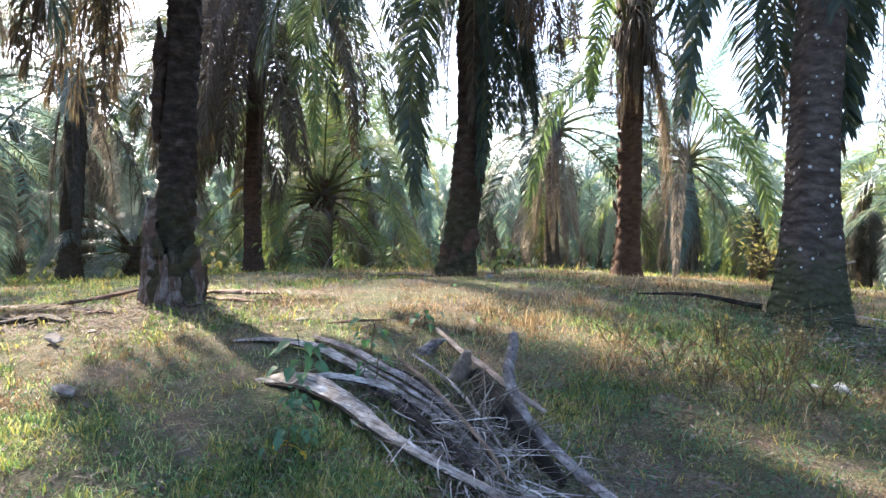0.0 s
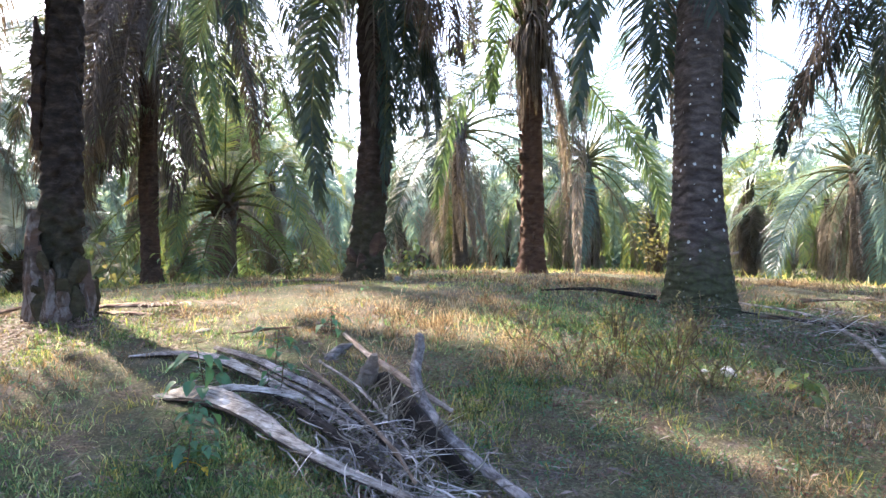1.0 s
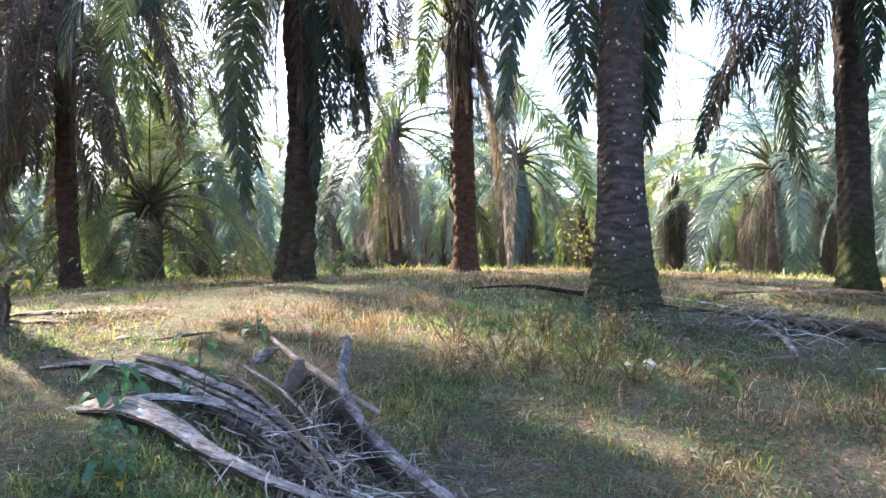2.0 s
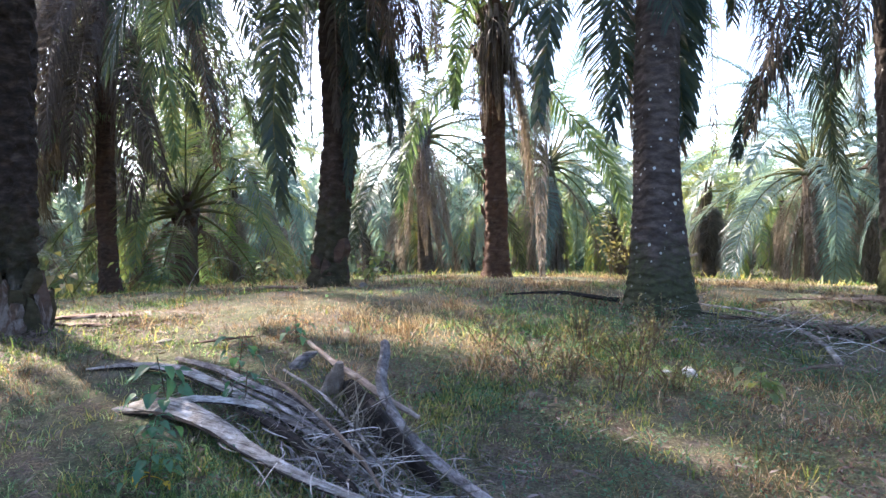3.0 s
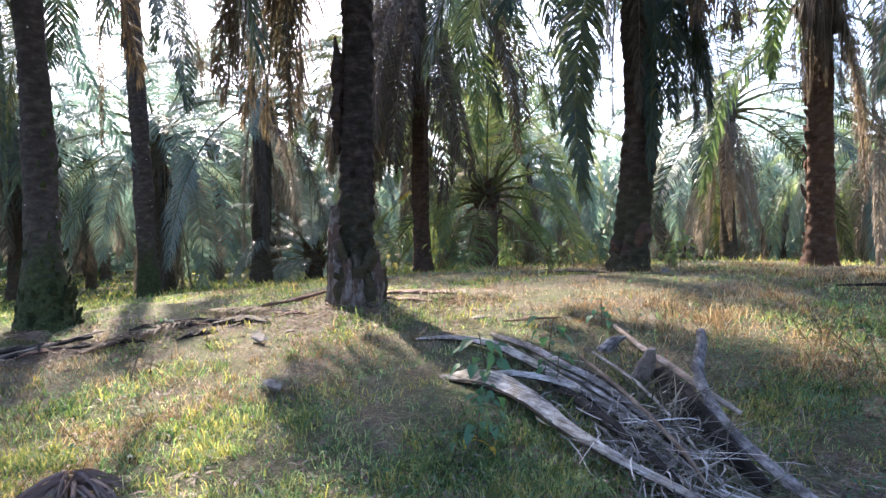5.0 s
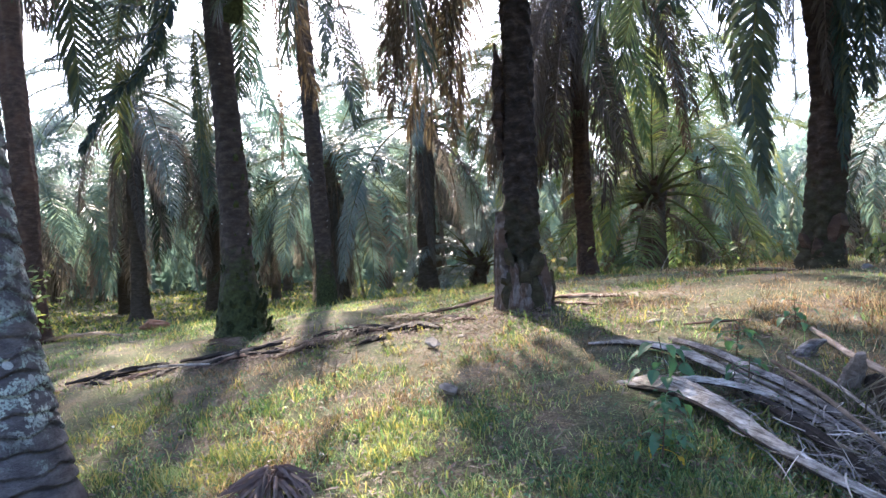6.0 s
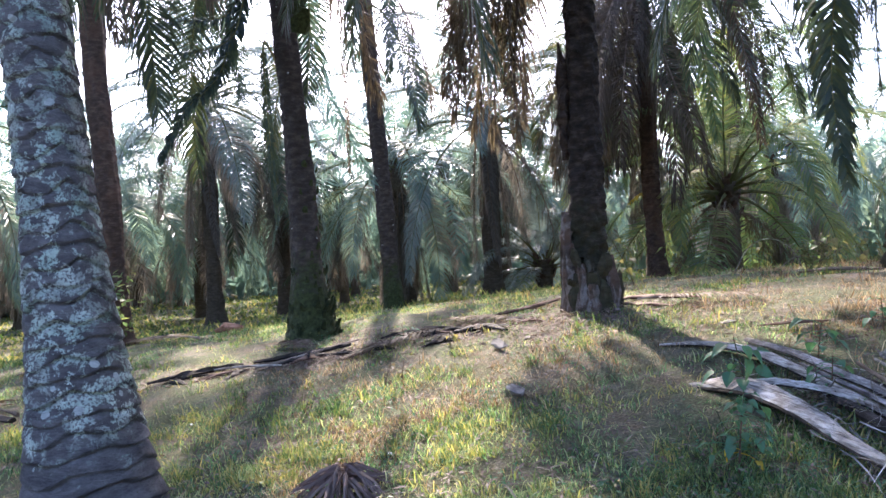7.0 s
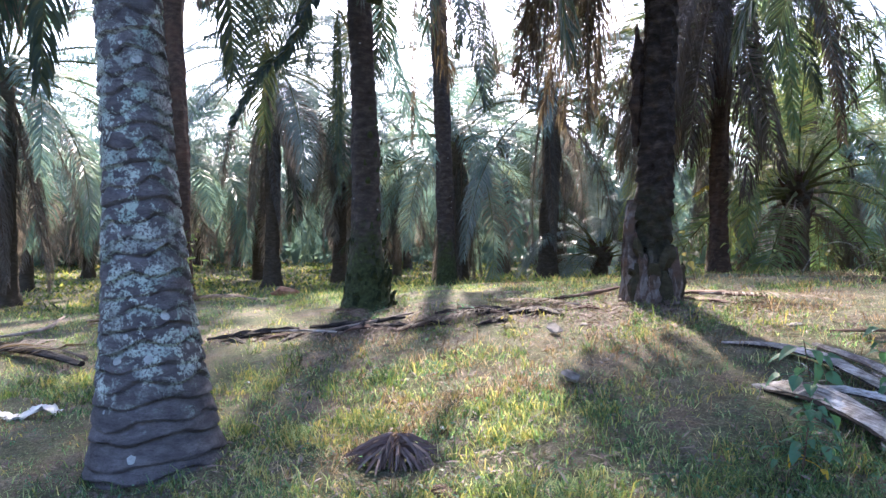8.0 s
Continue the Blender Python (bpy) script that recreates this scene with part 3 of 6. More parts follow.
def stub(palm, turn, low, high, width, r, material, seed, lean=0.04):
    """A broken leaf base: a thick upright slab against the stem, narrowing to a torn top."""
    q = np.random.default_rng(seed)
    b, nz, nw = Build(), 7, 6
    rows = []
    for i in range(nz):
        u = i / (nz - 1)
        w = width * (1.0 - 0.6 * u**1.5) * (1 + 0.08 * q.normal())
        o = lean * (1 - u) + 0.07 * u * u * q.uniform(-0.3, 1) + 0.02 * q.normal()
        ring = []
        for side in (1, -1):
            for k in range(nw):
                a = (k / (nw - 1) - 0.5) * side
                torn = high * 0.16 * q.uniform(-1, 0.5) if i == nz - 1 else 0.0
                ring.append((r + o + (0.05 * math.cos(3.1 * a) if side == 1 else -0.06) + 0.008 * q.normal(), a * w, low + (high - low) * u + torn))
        rows.append(ring)
    n = 2 * nw
    b.add([p for ring in rows for p in ring], [(i * n + k, i * n + (k + 1) % n, (i + 1) * n + (k + 1) % n, (i + 1) * n + k) for i in range(nz - 1) for k in range(n)] + [tuple(range((nz - 1) * n, nz * n))])
    ob = b.make("leaf_base", material, palm)
    ob.matrix_basis = pose(0, 0, 0, 0, 0, turn)


for k, (turn, high, width, r, mat) in enumerate(((203, 1.02, 0.22, 0.245, BARK_FOOT), (230, 0.7, 0.21, 0.26, BARK_FOOT), (248, 0.36, 0.2, 0.26, BARK_DARK), (266, 0.5, 0.19, 0.25, BARK_FOOT), (292, 0.3, 0.24, 0.27, BARK_FOOT), (318, 0.34, 0.2, 0.26, BARK_DARK), (345, 0.55, 0.17, 0.25, BARK_FOOT), (15, 0.4, 0.2, 0.24, BARK_DARK), (180, 0.5, 0.2, 0.24, BARK_DARK))):
    stub(dark_palm, turn, -0.15, high, width, r, mat, 400 + k)
spire = Build()
spire.add(*tube([(-0.19, -0.02, 1.65), (-0.175, -0.02, 2.1), (-0.165, -0.02, 2.5), (-0.19, 0.0, 2.95)], [0.04, 0.095, 0.075, 0.012], 8, 0.8, 0.2, np.random.default_rng(9), 5))
spire.make("leaf_base", BARK_DARK, dark_palm, "torn dark leaf base standing off the stem")
crest_palm = oil_palm(0.2, 9.45, 6.6, 0.275, 0.19, BARK_DARK, "slender dark oil palm on the crest with hanging green fronds", 13, (0.35, 0.0), skip=[(172, 196), (300, 360), (0, 60)], drop=[(189, 194), (73, 78)],
         heroes=[("hang", 3, 305, 4.9, 0.68), ("hang", 3, 150, 4.8, 0.62), ("hang", 3, 180, 4.5, 0.6), ("hang", 3, 345, 5.0, 0.75), ("hang", 3, 10, 5.1, 0.75), ("hang", 3, 315, 5.2, 0.75), ("hang", 3, 335, 4.6, 0.66), ("hang", 3, 0, 4.8, 0.68), ("hang", 3, 25, 4.5, 0.6), ("hang", 3, 350, 4.2, 0.55), ("hang", 3, 320, 4.2, 0.5), ("hang", 3, 265, 5.2, 0.6), ("hang", 3, 205, 5.2, 0.6), ("dead", 4, 340, 4.6, 0.6), ("hang", 0, 180, 6.8, 1.2)],
         trunk=dict(rough=0.028, amp=0.045, cells=4), foot=[(BARK_RED, 8, 0.24, 0.0, 0.5, 7, 0.2, 0.2)])
rust_palm = oil_palm(3.05, 11.6, 4.45, 0.28, 0.175, BARK_RUST, "red-brown oil palm with a shaggy crown and dry fibres", 14, (0.12, 0.0),
         heroes=[("tan", 0, 280, 4.5, 0.5), ("tan", 1, 200, 4.4, 0.5), ("tan", 0, 330, 4.4, 0.45), ("tan", 2, 350, 4.2, 0.9), ("tan", 2, 8, 4.0, 1.0), ("tan", 2, 335, 3.9, 0.8), ("tan", 2, 260, 4.2, 0.5), ("tan", 2, 200, 4.2, 0.55), ("tan", 2, 300, 4.2, 0.45), ("tan", 2, 230, 3.7, 0.4), ("tan", 2, 285, 3.6, 0.4)], count=14, dead=0, lowest=2,
         trunk=dict(rough=0.03, amp=0.04, cells=4), crown_boots=60, foot=[(BARK_RUST, 3, 0.17, 0.3, 4.0, 46, 0.15, 0.35)], leaf=LIGHT_LEAF)
thick_palm = oil_palm(3.3, 6.3, 7.0, 0.38, 0.195, BARK_SPOT, "thick grey oil palm with mossy foot and white lichen spots", 15, (0.38, 0.1),
         heroes=[("hang", 3, 60, 5.7, 0.9)], count=20, skip=[(145, 175)], drop=[(183, 188)],
         trunk=dict(fine=0.016, nt=80, scar_h=0.075, cells=4, amp=0.02, flare=0.65, rough=0.012, sag=0.3))
skirt_palm = oil_palm(-4.08, 14.9, 7.4, 0.24, 0.155, BARK_RED, "oil palm with a thick skirt of dead brown fronds", 16, (0.0, 0.0), skip=[(205, 300)], drop=[(195, 203)],
         heroes=[("yellow", 0, 150, 1.95, 0.6)] + [("dead", i % 4, 160 + 11 * i, 6.5 - 0.13 * i, 1.1) for i in range(6)] + [("dead", i // 2 % 4, 110 + 9 * i, 6.3 - 0.15 * (i % 8), 1.1) for i in range(0, 24, 2)] + [("hang", 0, 10, 6.8, 1.0), ("hang", 1, 340, 6.6, 1.0), ("hang", 2, 320, 6.8, 1.0), ("dead", 0, 350, 7.0, 1.1), ("dead", 0, 335, 7.2, 1.2), ("frond", 6, 355, 7.3, 1.1), ("hang", 3, 300, 7.0, 1.1)], trunk=dict(rough=0.02))
# Green frond entries are extras high in the crown, added to shade the ground.
mossy_palm = oil_palm(-6.3, 6.6, 7.2, 0.36, 0.15, BARK_MOSS, "dark oil palm with a moss-covered foot", 17, (-0.25, -0.1), skip=[(60, 118)], drop=[(29, 37)], heroes=[("frond", 3, 132, 7.1, 0.75), ("frond", 4, 126, 7.0, 0.7), ("frond", 4, 14, 7.0, 1.1), ("dead", 4, 355, 6.5, 1.0), ("frond", 3, 4, 7.1, 1.1), ("frond", 4, 340, 7.0, 1.0), ("frond", 5, 78, 6.9, 0.75), ("frond", 3, 140, 7.1, 0.9), ("frond", 4, 150, 7.0, 0.95), ("frond", 3, 158, 7.1, 0.9)], trunk=dict(rough=0.02, amp=0.025, flare=0.55), count=18, dead=2, foot=[(MOSS, 31, 0.33, -0.05, 0.2, 34, 0.085, 0.5), (MOSS, 32, 0.275, 0.15, 0.45, 30, 0.08, 0.5), (MOSS, 33, 0.225, 0.4, 0.85, 30, 0.07, 0.5), (BARK_MOSS, 34, 0.18, 0.8, 2.6, 40, 0.05, 0.4), (BARK_MOSS, 35, 0.16, 3.9, 4.9, 9, 0.2, 0.5)])
thin_palm = oil_palm(-9.0, 12.1, 8.0, 0.27, 0.165, BARK_MOSS, "thin tall oil palm with patchy moss", 18, (-0.35, 0.0), skip=[(238, 252), (265, 360), (0, 12), (118, 165)], drop=[(40, 48), (13, 19), (106, 112)], heroes=[("hang", 1, 330, 6.6, 0.9)], count=18, dead=2)
oil_palm(-12.3, 7.8, 8.0, 0.32, 0.20, BARK_RED, "thin brown oil palm beside a leafy shrub", 19, (-0.3, 0.0), count=20, dead=2, lowest=4)
edge_palm = oil_palm(7.0, 7.3, 5.6, 0.28, 0.18, BARK_MOSS, "broad oil palm with drooping fronds at the edge of the crest", 20, (0.0, 0.0), heroes=[("hang", 2, 195, 5.3, 0.75), ("hang", 3, 170, 5.0, 0.7), ("dead", 1, 250, 4.9, 0.8)], count=10, dead=2, drop=[(158, 165)])
back_palm = oil_palm(4.75, 8.9, 5.8, 0.34, 0.2, BARK_RED, "dark oil palm standing behind the thick one", 21, (0.1, 0.0), count=9, dead=3)
oil_palm(3.3, 21.0, 4.6, 0.30, 0.2, BARK_FAR, "oil palm with long tan dead fronds hanging down", 22, (0.0, 0.0), heroes=[("tan", 2, 250, 4.2, 1.15), ("tan", 2, 290, 4.2, 1.1), ("tan", 2, 265, 4.3, 1.2), ("tan", 2, 215, 4.1, 1.1)], count=22, dead=1)
oil_palm(-3.1, 17.9, 2.2, 0.30, 0.24, BARK_FAR, "young oil palm with stiff radiating petioles", 23, (0.0, 0.0), count=26, dead=5, crown_boots=20, leaf=LIGHT_LEAF)
oil_palm(-8.2, 18.4, 0.9, 0.26, 0.24, BARK_FAR, "low young oil palm, fronds coloured pale as if sunlit", 24, (0.0, 0.0), count=26, dead=0, crown_boots=8, lowest=5, leaf=PALE_LEAF, size=0.62)


# ---- single fronds that hang into the open, each along its own bowed midrib ----
def drape(palm, points, leaf, face, label="", mat=None, n=46, wid=0.04, bare=0.2, droop=0.35, rise=0.0, r=0.022, seed=1, sides=(1.0, -1.0)):
    """face: compass turn of the way the blade looks; rise tips the blade up; leaflets lie in two combed rows."""
    rng = np.random.default_rng(seed)
    mat = mat or GREEN_LEAF
    n, wid = int(n * 1.6), wid * 0.8
    p = smooth_path(np.array(points, float) - np.array(palm.location), 6)
    along = np.concatenate([[0], np.cumsum(np.linalg.norm(np.diff(p, axis=0), axis=1))])
    along /= along[-1]
    k = n * len(sides)
    u = (np.repeat((np.arange(n) + 0.5) / n, len(sides)) + rng.uniform(-0.35, 0.35, k) / n).clip(0, 1)
    ss = bare + (1 - bare) * u
    base = np.stack([np.interp(ss, along, p[:, i]) for i in range(3)], -1)
    tang = np.gradient(p, axis=0)
    T = np.stack([np.interp(ss, along, tang[:, i]) for i in range(3)], -1)
    T /= np.linalg.norm(T, axis=1, keepdims=True)
    N = np.array([math.cos(radians(face)) * math.cos(radians(rise)), math.sin(radians(face)) * math.cos(radians(rise)), math.sin(radians(rise))])
    S = np.cross(T, N)
    S /= np.linalg.norm(S, axis=1, keepdims=True) + 1e-9
    S *= np.tile(sides, n)[:, None]
    phi = np.radians(30 + 32 * u + rng.normal(0, 8, k))
    D = S * np.cos(phi)[:, None] + T * np.sin(phi)[:, None] + N * rng.normal(0.1, 0.28, k)[:, None]
    D /= np.linalg.norm(D, axis=1, keepdims=True)
    ln = leaf * np.minimum(1, 0.55 + 2.0 * u) * (1 - 0.6 * u**3) * rng.uniform(0.82, 1.1, k)
    ln *= np.where(rng.uniform(0, 1, k) < 0.07, rng.uniform(0.2, 0.7, k), 1)
    W = np.cross(D, N + 0.35 * rng.normal(size=(k, 3)))
    W /= np.linalg.norm(W, axis=1, keepdims=True)
    rows, cur, dirs = [], base, D
    for q in (0.5, 1.0, 0.7):
        rows += [cur + W * wid * q / 2, cur - W * wid * q / 2]
        cur = cur + dirs * (ln / 3)[:, None]
        dirs = dirs + np.array([0, 0, -1.0]) * (droop * rng.uniform(0.6, 1.4, k))[:, None]
        dirs /= np.linalg.norm(dirs, axis=1, keepdims=True)
    rows.append(cur)
    V = np.stack(rows, 1).reshape(-1, 3)
    dead = mat in (DEAD_LEAF, TAN_LEAF, FAR_DEAD)
    ob = mesh_object("dead_frond" if dead else "frond", V, [tuple(i * 7 + j for j in c) for i in range(k) for c in ((0, 1, 3, 2), (2, 3, 5, 4), (4, 5, 6))], mat, palm, label)
    v, f = tube(p[::3], r * (1 - 0.85 * np.linspace(0, 1, len(p[::3]))), 5, 0.8, k=2, up=(0.3, 0.9, 0.2))
    mesh_object("rachis", v, f, BROWN_WOOD if dead else PETIOLE, ob)


def ragged_crown(palm, r, low, high, seed):
    """Old split petioles standing up out of a crown and shreds of dry sheath hanging down the stem below it."""
    q = np.random.default_rng(seed)
    for k in range(15):
        a = radians(24 * k + q.uniform(-9, 9))
        c, o = np.array([math.cos(a), math.sin(a), 0]), q.uniform(0.15, 0.5)
        up = q.uniform(0.45, 0.95)
        b = Build()
        b.add(*tube([c * r + (0.1, 0, high - 0.3), c * (r + 0.35 * o) + (0.1, 0, high - 0.3 + 0.55 * up), c * (r + o) + (0.1, 0, high - 0.3 + up)], [0.055, 0.032, 0.01], 7, 0.45, 0.12, q, 4))
        b.make("petiole", TAN_WOOD if k % 3 else BROWN_WOOD, palm, "dry split petiole")
    for k in range(16):
        a = radians(195 + 150 * k / 15 + q.uniform(-8, 8))
        c, top = np.array([math.cos(a), math.sin(a), 0]), q.uniform(high - 0.5, high + 0.1)
        ln = q.uniform(0.6, 1.5) if k % 4 else q.uniform(1.8, 2.4)
        b = Build()
        for j in range(9):
            d = c + 0.35 * q.normal(size=3) * (1, 1, 0)
            t0 = top + q.uniform(-0.2, 0.1)
            n = ln * q.uniform(0.5, 1.0)
            b.add(*tube([c * (r + 0.02) + (0.1, 0, t0), d * (r + 0.13) + (0.1, 0, t0 - 0.35 * n), d * (r + 0.10) + (0.08, 0, t0 - n)], [0.012, 0.016, 0.003], 4, 0.3, 0.1, q, 4))
        b.make("leaf_sheath", TAN_LEAF if k % 2 else DEAD_LEAF, palm, "shreds of dry tan sheath")


ragged_crown(rust_palm, 0.2, 3.0, 4.55, 501)
drape(thick_palm, [(3.32, 6.2, 5.9), (2.75, 6.0, 5.75), (2.3, 5.93, 4.6), (2.13, 5.85, 3.5), (2.0, 5.87, 2.62)], 0.36, 243, "dark broad hanging frond", n=52, wid=0.05, seed=1)
drape(thick_palm, [(3.4, 6.35, 6.0), (3.1, 6.5, 5.6), (3.08, 6.61, 4.2), (3.12, 6.57, 3.3), (3.02, 6.62, 2.6)], 0.42, 250, n=52, wid=0.045, seed=2)
drape(thick_palm, [(3.45, 6.35, 6.0), (3.66, 6.4, 5.3), (3.69, 6.45, 4.1), (3.69, 6.45, 3.3), (3.72, 6.42, 2.6)], 0.55, 243, "combed curtain of dark leaflets", n=60, wid=0.05, droop=0.2, seed=3)
drape(thick_palm, [(3.45, 6.4, 5.8), (3.85, 6.6, 5.4), (4.0, 6.75, 4.4), (4.0, 6.8, 3.4)], 0.4, 235, n=40, wid=0.045, seed=4)
drape(back_palm, [(4.8, 8.85, 5.6), (4.92, 7.95, 5.7), (4.95, 7.89, 4.4), (4.95, 7.89, 2.6)], 0.3, 240, "withered thin frond", DEAD_LEAF, n=26, wid=0.02, droop=2.2, seed=5)
drape(edge_palm, [(6.9, 7.35, 5.4), (6.35, 7.5, 4.75), (5.8, 7.58, 3.85), (5.35, 7.64, 3.25), (5.08, 7.66, 2.5)], 0.42, 240, "arching frond against the sky", n=110, wid=0.03, droop=0.9, rise=45, seed=6)
drape(edge_palm, [(6.9, 7.25, 5.3), (6.6, 7.3, 5.45), (6.32, 7.45, 4.5), (6.28, 7.5, 3.3), (6.3, 7.5, 2.4)], 0.24, 225, n=50, wid=0.035, droop=0.9, seed=7)
drape(edge_palm, [(7.05, 7.1, 5.3), (6.95, 6.85, 5.2), (6.85, 6.8, 4.4), (6.85, 6.85, 3.2)], 0.4, 225, n=50, wid=0.04, droop=0.8, seed=28)
drape(edge_palm, [(7.1, 7.15, 5.2), (7.3, 6.9, 5.0), (7.3, 6.85, 4.2), (7.25, 6.9, 3.0)], 0.36, 225, "yellowing hanging frond", LIGHT_LEAF, n=50, wid=0.04, droop=0.8, seed=29)
drape(crest_palm, [(0.45, 9.4, 6.5), (0.0, 8.99, 5.75), (-0.22, 8.79, 4.68), (-0.37, 8.68, 3.87), (-0.44, 8.68, 2.96), (-0.35, 8.68, 1.98)], 0.5, 265, "broad dark green hanging frond", n=70, wid=0.055, seed=8)
drape(crest_palm, [(0.5, 9.3, 6.5), (0.75, 8.95, 6.2), (0.78, 8.9, 5.0), (0.72, 8.95, 3.9), (0.72, 8.95, 3.0)], 0.4, 275, n=56, wid=0.04, seed=9)
drape(crest_palm, [(0.5, 9.35, 6.3), (0.64, 9.2, 5.6), (0.62, 9.15, 4.3), (0.54, 9.15, 2.6)], 0.34, 270, n=56, wid=0.035, droop=0.6, seed=25)
drape(crest_palm, [(0.42, 9.25, 5.2), (0.55, 9.15, 4.6), (0.5, 9.15, 3.4), (0.46, 9.17, 2.2)], 0.28, 285, n=56, wid=0.03, droop=0.8, seed=26)
drape(crest_palm, [(0.3, 9.25, 5.6), (0.33, 9.15, 5.2), (0.36, 9.17, 4.2), (0.34, 9.2, 3.1)], 0.3, 260, "withered frond against the stem", DEAD_LEAF, n=50, wid=0.03, droop=1.0, seed=27)
drape(skirt_palm, [(-4.0, 14.8, 7.3), (-3.0, 13.8, 7.9), (-1.45, 12.2, 6.6), (-0.99, 11.75, 5.44), (-0.75, 11.47, 4.53), (-0.62, 11.38, 3.3)], 0.62, 265, "long dark hanging frond", n=80, wid=0.045, droop=0.6, seed=10)
drape(skirt_palm, [(-4.0, 14.8, 7.2), (-3.2, 13.9, 7.8), (-2.17, 12.81, 6.2), (-1.82, 12.66, 4.72), (-1.62, 12.59, 3.0)], 0.5, 265, "dead brown hanging frond", DEAD_LEAF, n=80, wid=0.03, droop=0.9, seed=11)
drape(skirt_palm, [(-4.0, 14.7, 7.2), (-3.6, 13.9, 7.3), (-2.9, 13.2, 5.9), (-2.5, 12.9, 4.6), (-2.35, 12.8, 3.2)], 0.55, 265, "hanging frond in a painted sunlit yellow-green", LIGHT_LEAF, n=70, wid=0.045, droop=0.6, seed=12)
drape(rust_palm, [(3.1, 11.8, 5.0), (3.2, 13.0, 5.4), (2.77, 13.93, 4.8), (2.16, 13.83, 4.23), (1.84, 13.68, 3.24), (1.69, 13.69, 2.3)], 0.6, 250, "frond in a painted sunlit yellow-green", LIGHT_LEAF, n=66, wid=0.05, droop=0.8, rise=30, seed=13)
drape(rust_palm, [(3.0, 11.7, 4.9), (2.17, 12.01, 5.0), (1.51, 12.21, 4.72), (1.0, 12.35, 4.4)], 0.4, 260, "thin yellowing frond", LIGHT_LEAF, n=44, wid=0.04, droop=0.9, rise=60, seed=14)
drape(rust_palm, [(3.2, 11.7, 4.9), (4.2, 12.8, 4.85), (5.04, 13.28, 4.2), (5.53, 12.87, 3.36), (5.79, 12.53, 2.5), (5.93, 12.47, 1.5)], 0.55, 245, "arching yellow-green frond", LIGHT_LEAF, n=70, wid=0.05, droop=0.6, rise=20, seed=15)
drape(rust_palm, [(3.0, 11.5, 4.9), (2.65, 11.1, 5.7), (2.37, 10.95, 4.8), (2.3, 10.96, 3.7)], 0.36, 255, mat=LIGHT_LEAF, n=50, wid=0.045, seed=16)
drape(rust_palm, [(3.2, 11.55, 4.9), (3.7, 11.3, 5.4), (3.85, 11.25, 4.4), (3.8, 11.25, 2.6), (3.78, 11.25, 0.95)], 0.42, 255, "long tan dead frond", FAR_DEAD, n=150, wid=0.018, droop=2.5, r=0.014, seed=17)
drape(mossy_palm, [(-6.5, 6.5, 6.6), (-6.5, 6.0, 5.2), (-6.6, 5.75, 4.55), (-6.93, 5.27, 4.44), (-7.3, 4.75, 4.15)], 0.27, 300, "frond seen against the sky", n=60, wid=0.045, droop=1.0, rise=60, seed=18)
drape(mossy_palm, [(-6.5, 6.5, 6.4), (-6.4, 5.9, 4.9), (-6.45, 5.65, 4.2), (-6.79, 5.13, 3.98), (-7.08, 4.72, 3.75)], 0.25, 300, n=56, wid=0.045, droop=1.0, rise=60, seed=19)
drape(mossy_palm, [(-6.5, 6.5, 6.5), (-6.6, 6.0, 4.9), (-6.63, 5.63, 3.84), (-6.81, 5.26, 3.39), (-7.0, 5.0, 2.8)], 0.26, 310, "dark bowed frond", n=70, wid=0.05, droop=0.7, rise=25, seed=20)
drape(mossy_palm, [(-6.5, 6.45, 4.1), (-6.42, 6.17, 4.3), (-6.36, 6.08, 3.94), (-6.35, 6.08, 3.34), (-6.33, 6.1, 2.0)], 0.13, 315, "narrow withered hanging frond", n=60, wid=0.03, droop=1.2, seed=21)
drape(thin_palm, [(-9.1, 12.0, 7.9), (-8.6, 11.9, 7.9), (-8.46, 11.85, 6.6), (-8.55, 11.78, 5.2)], 0.35, 320, n=50, wid=0.045, seed=22)
drape(thin_palm, [(-9.2, 12.0, 7.5), (-9.6, 10.8, 7.2), (-9.25, 10.37, 5.3), (-8.71, 10.54, 3.9), (-8.3, 10.71, 3.0)], 0.5, 320, "frond in haze-tinted blue-green with a yellowing tip", HAZE_LEAF, n=70, wid=0.045, droop=0.6, seed=23)
drape(thin_palm, [(-9.1, 12.0, 7.4), (-8.7, 10.8, 7.9), (-8.44, 10.24, 6.6), (-8.46, 10.22, 4.6), (-8.48, 10.21, 3.2)], 0.22, 320, "thin dead hanging frond", DEAD_LEAF, n=60, wid=0.03, droop=1.4, seed=24)


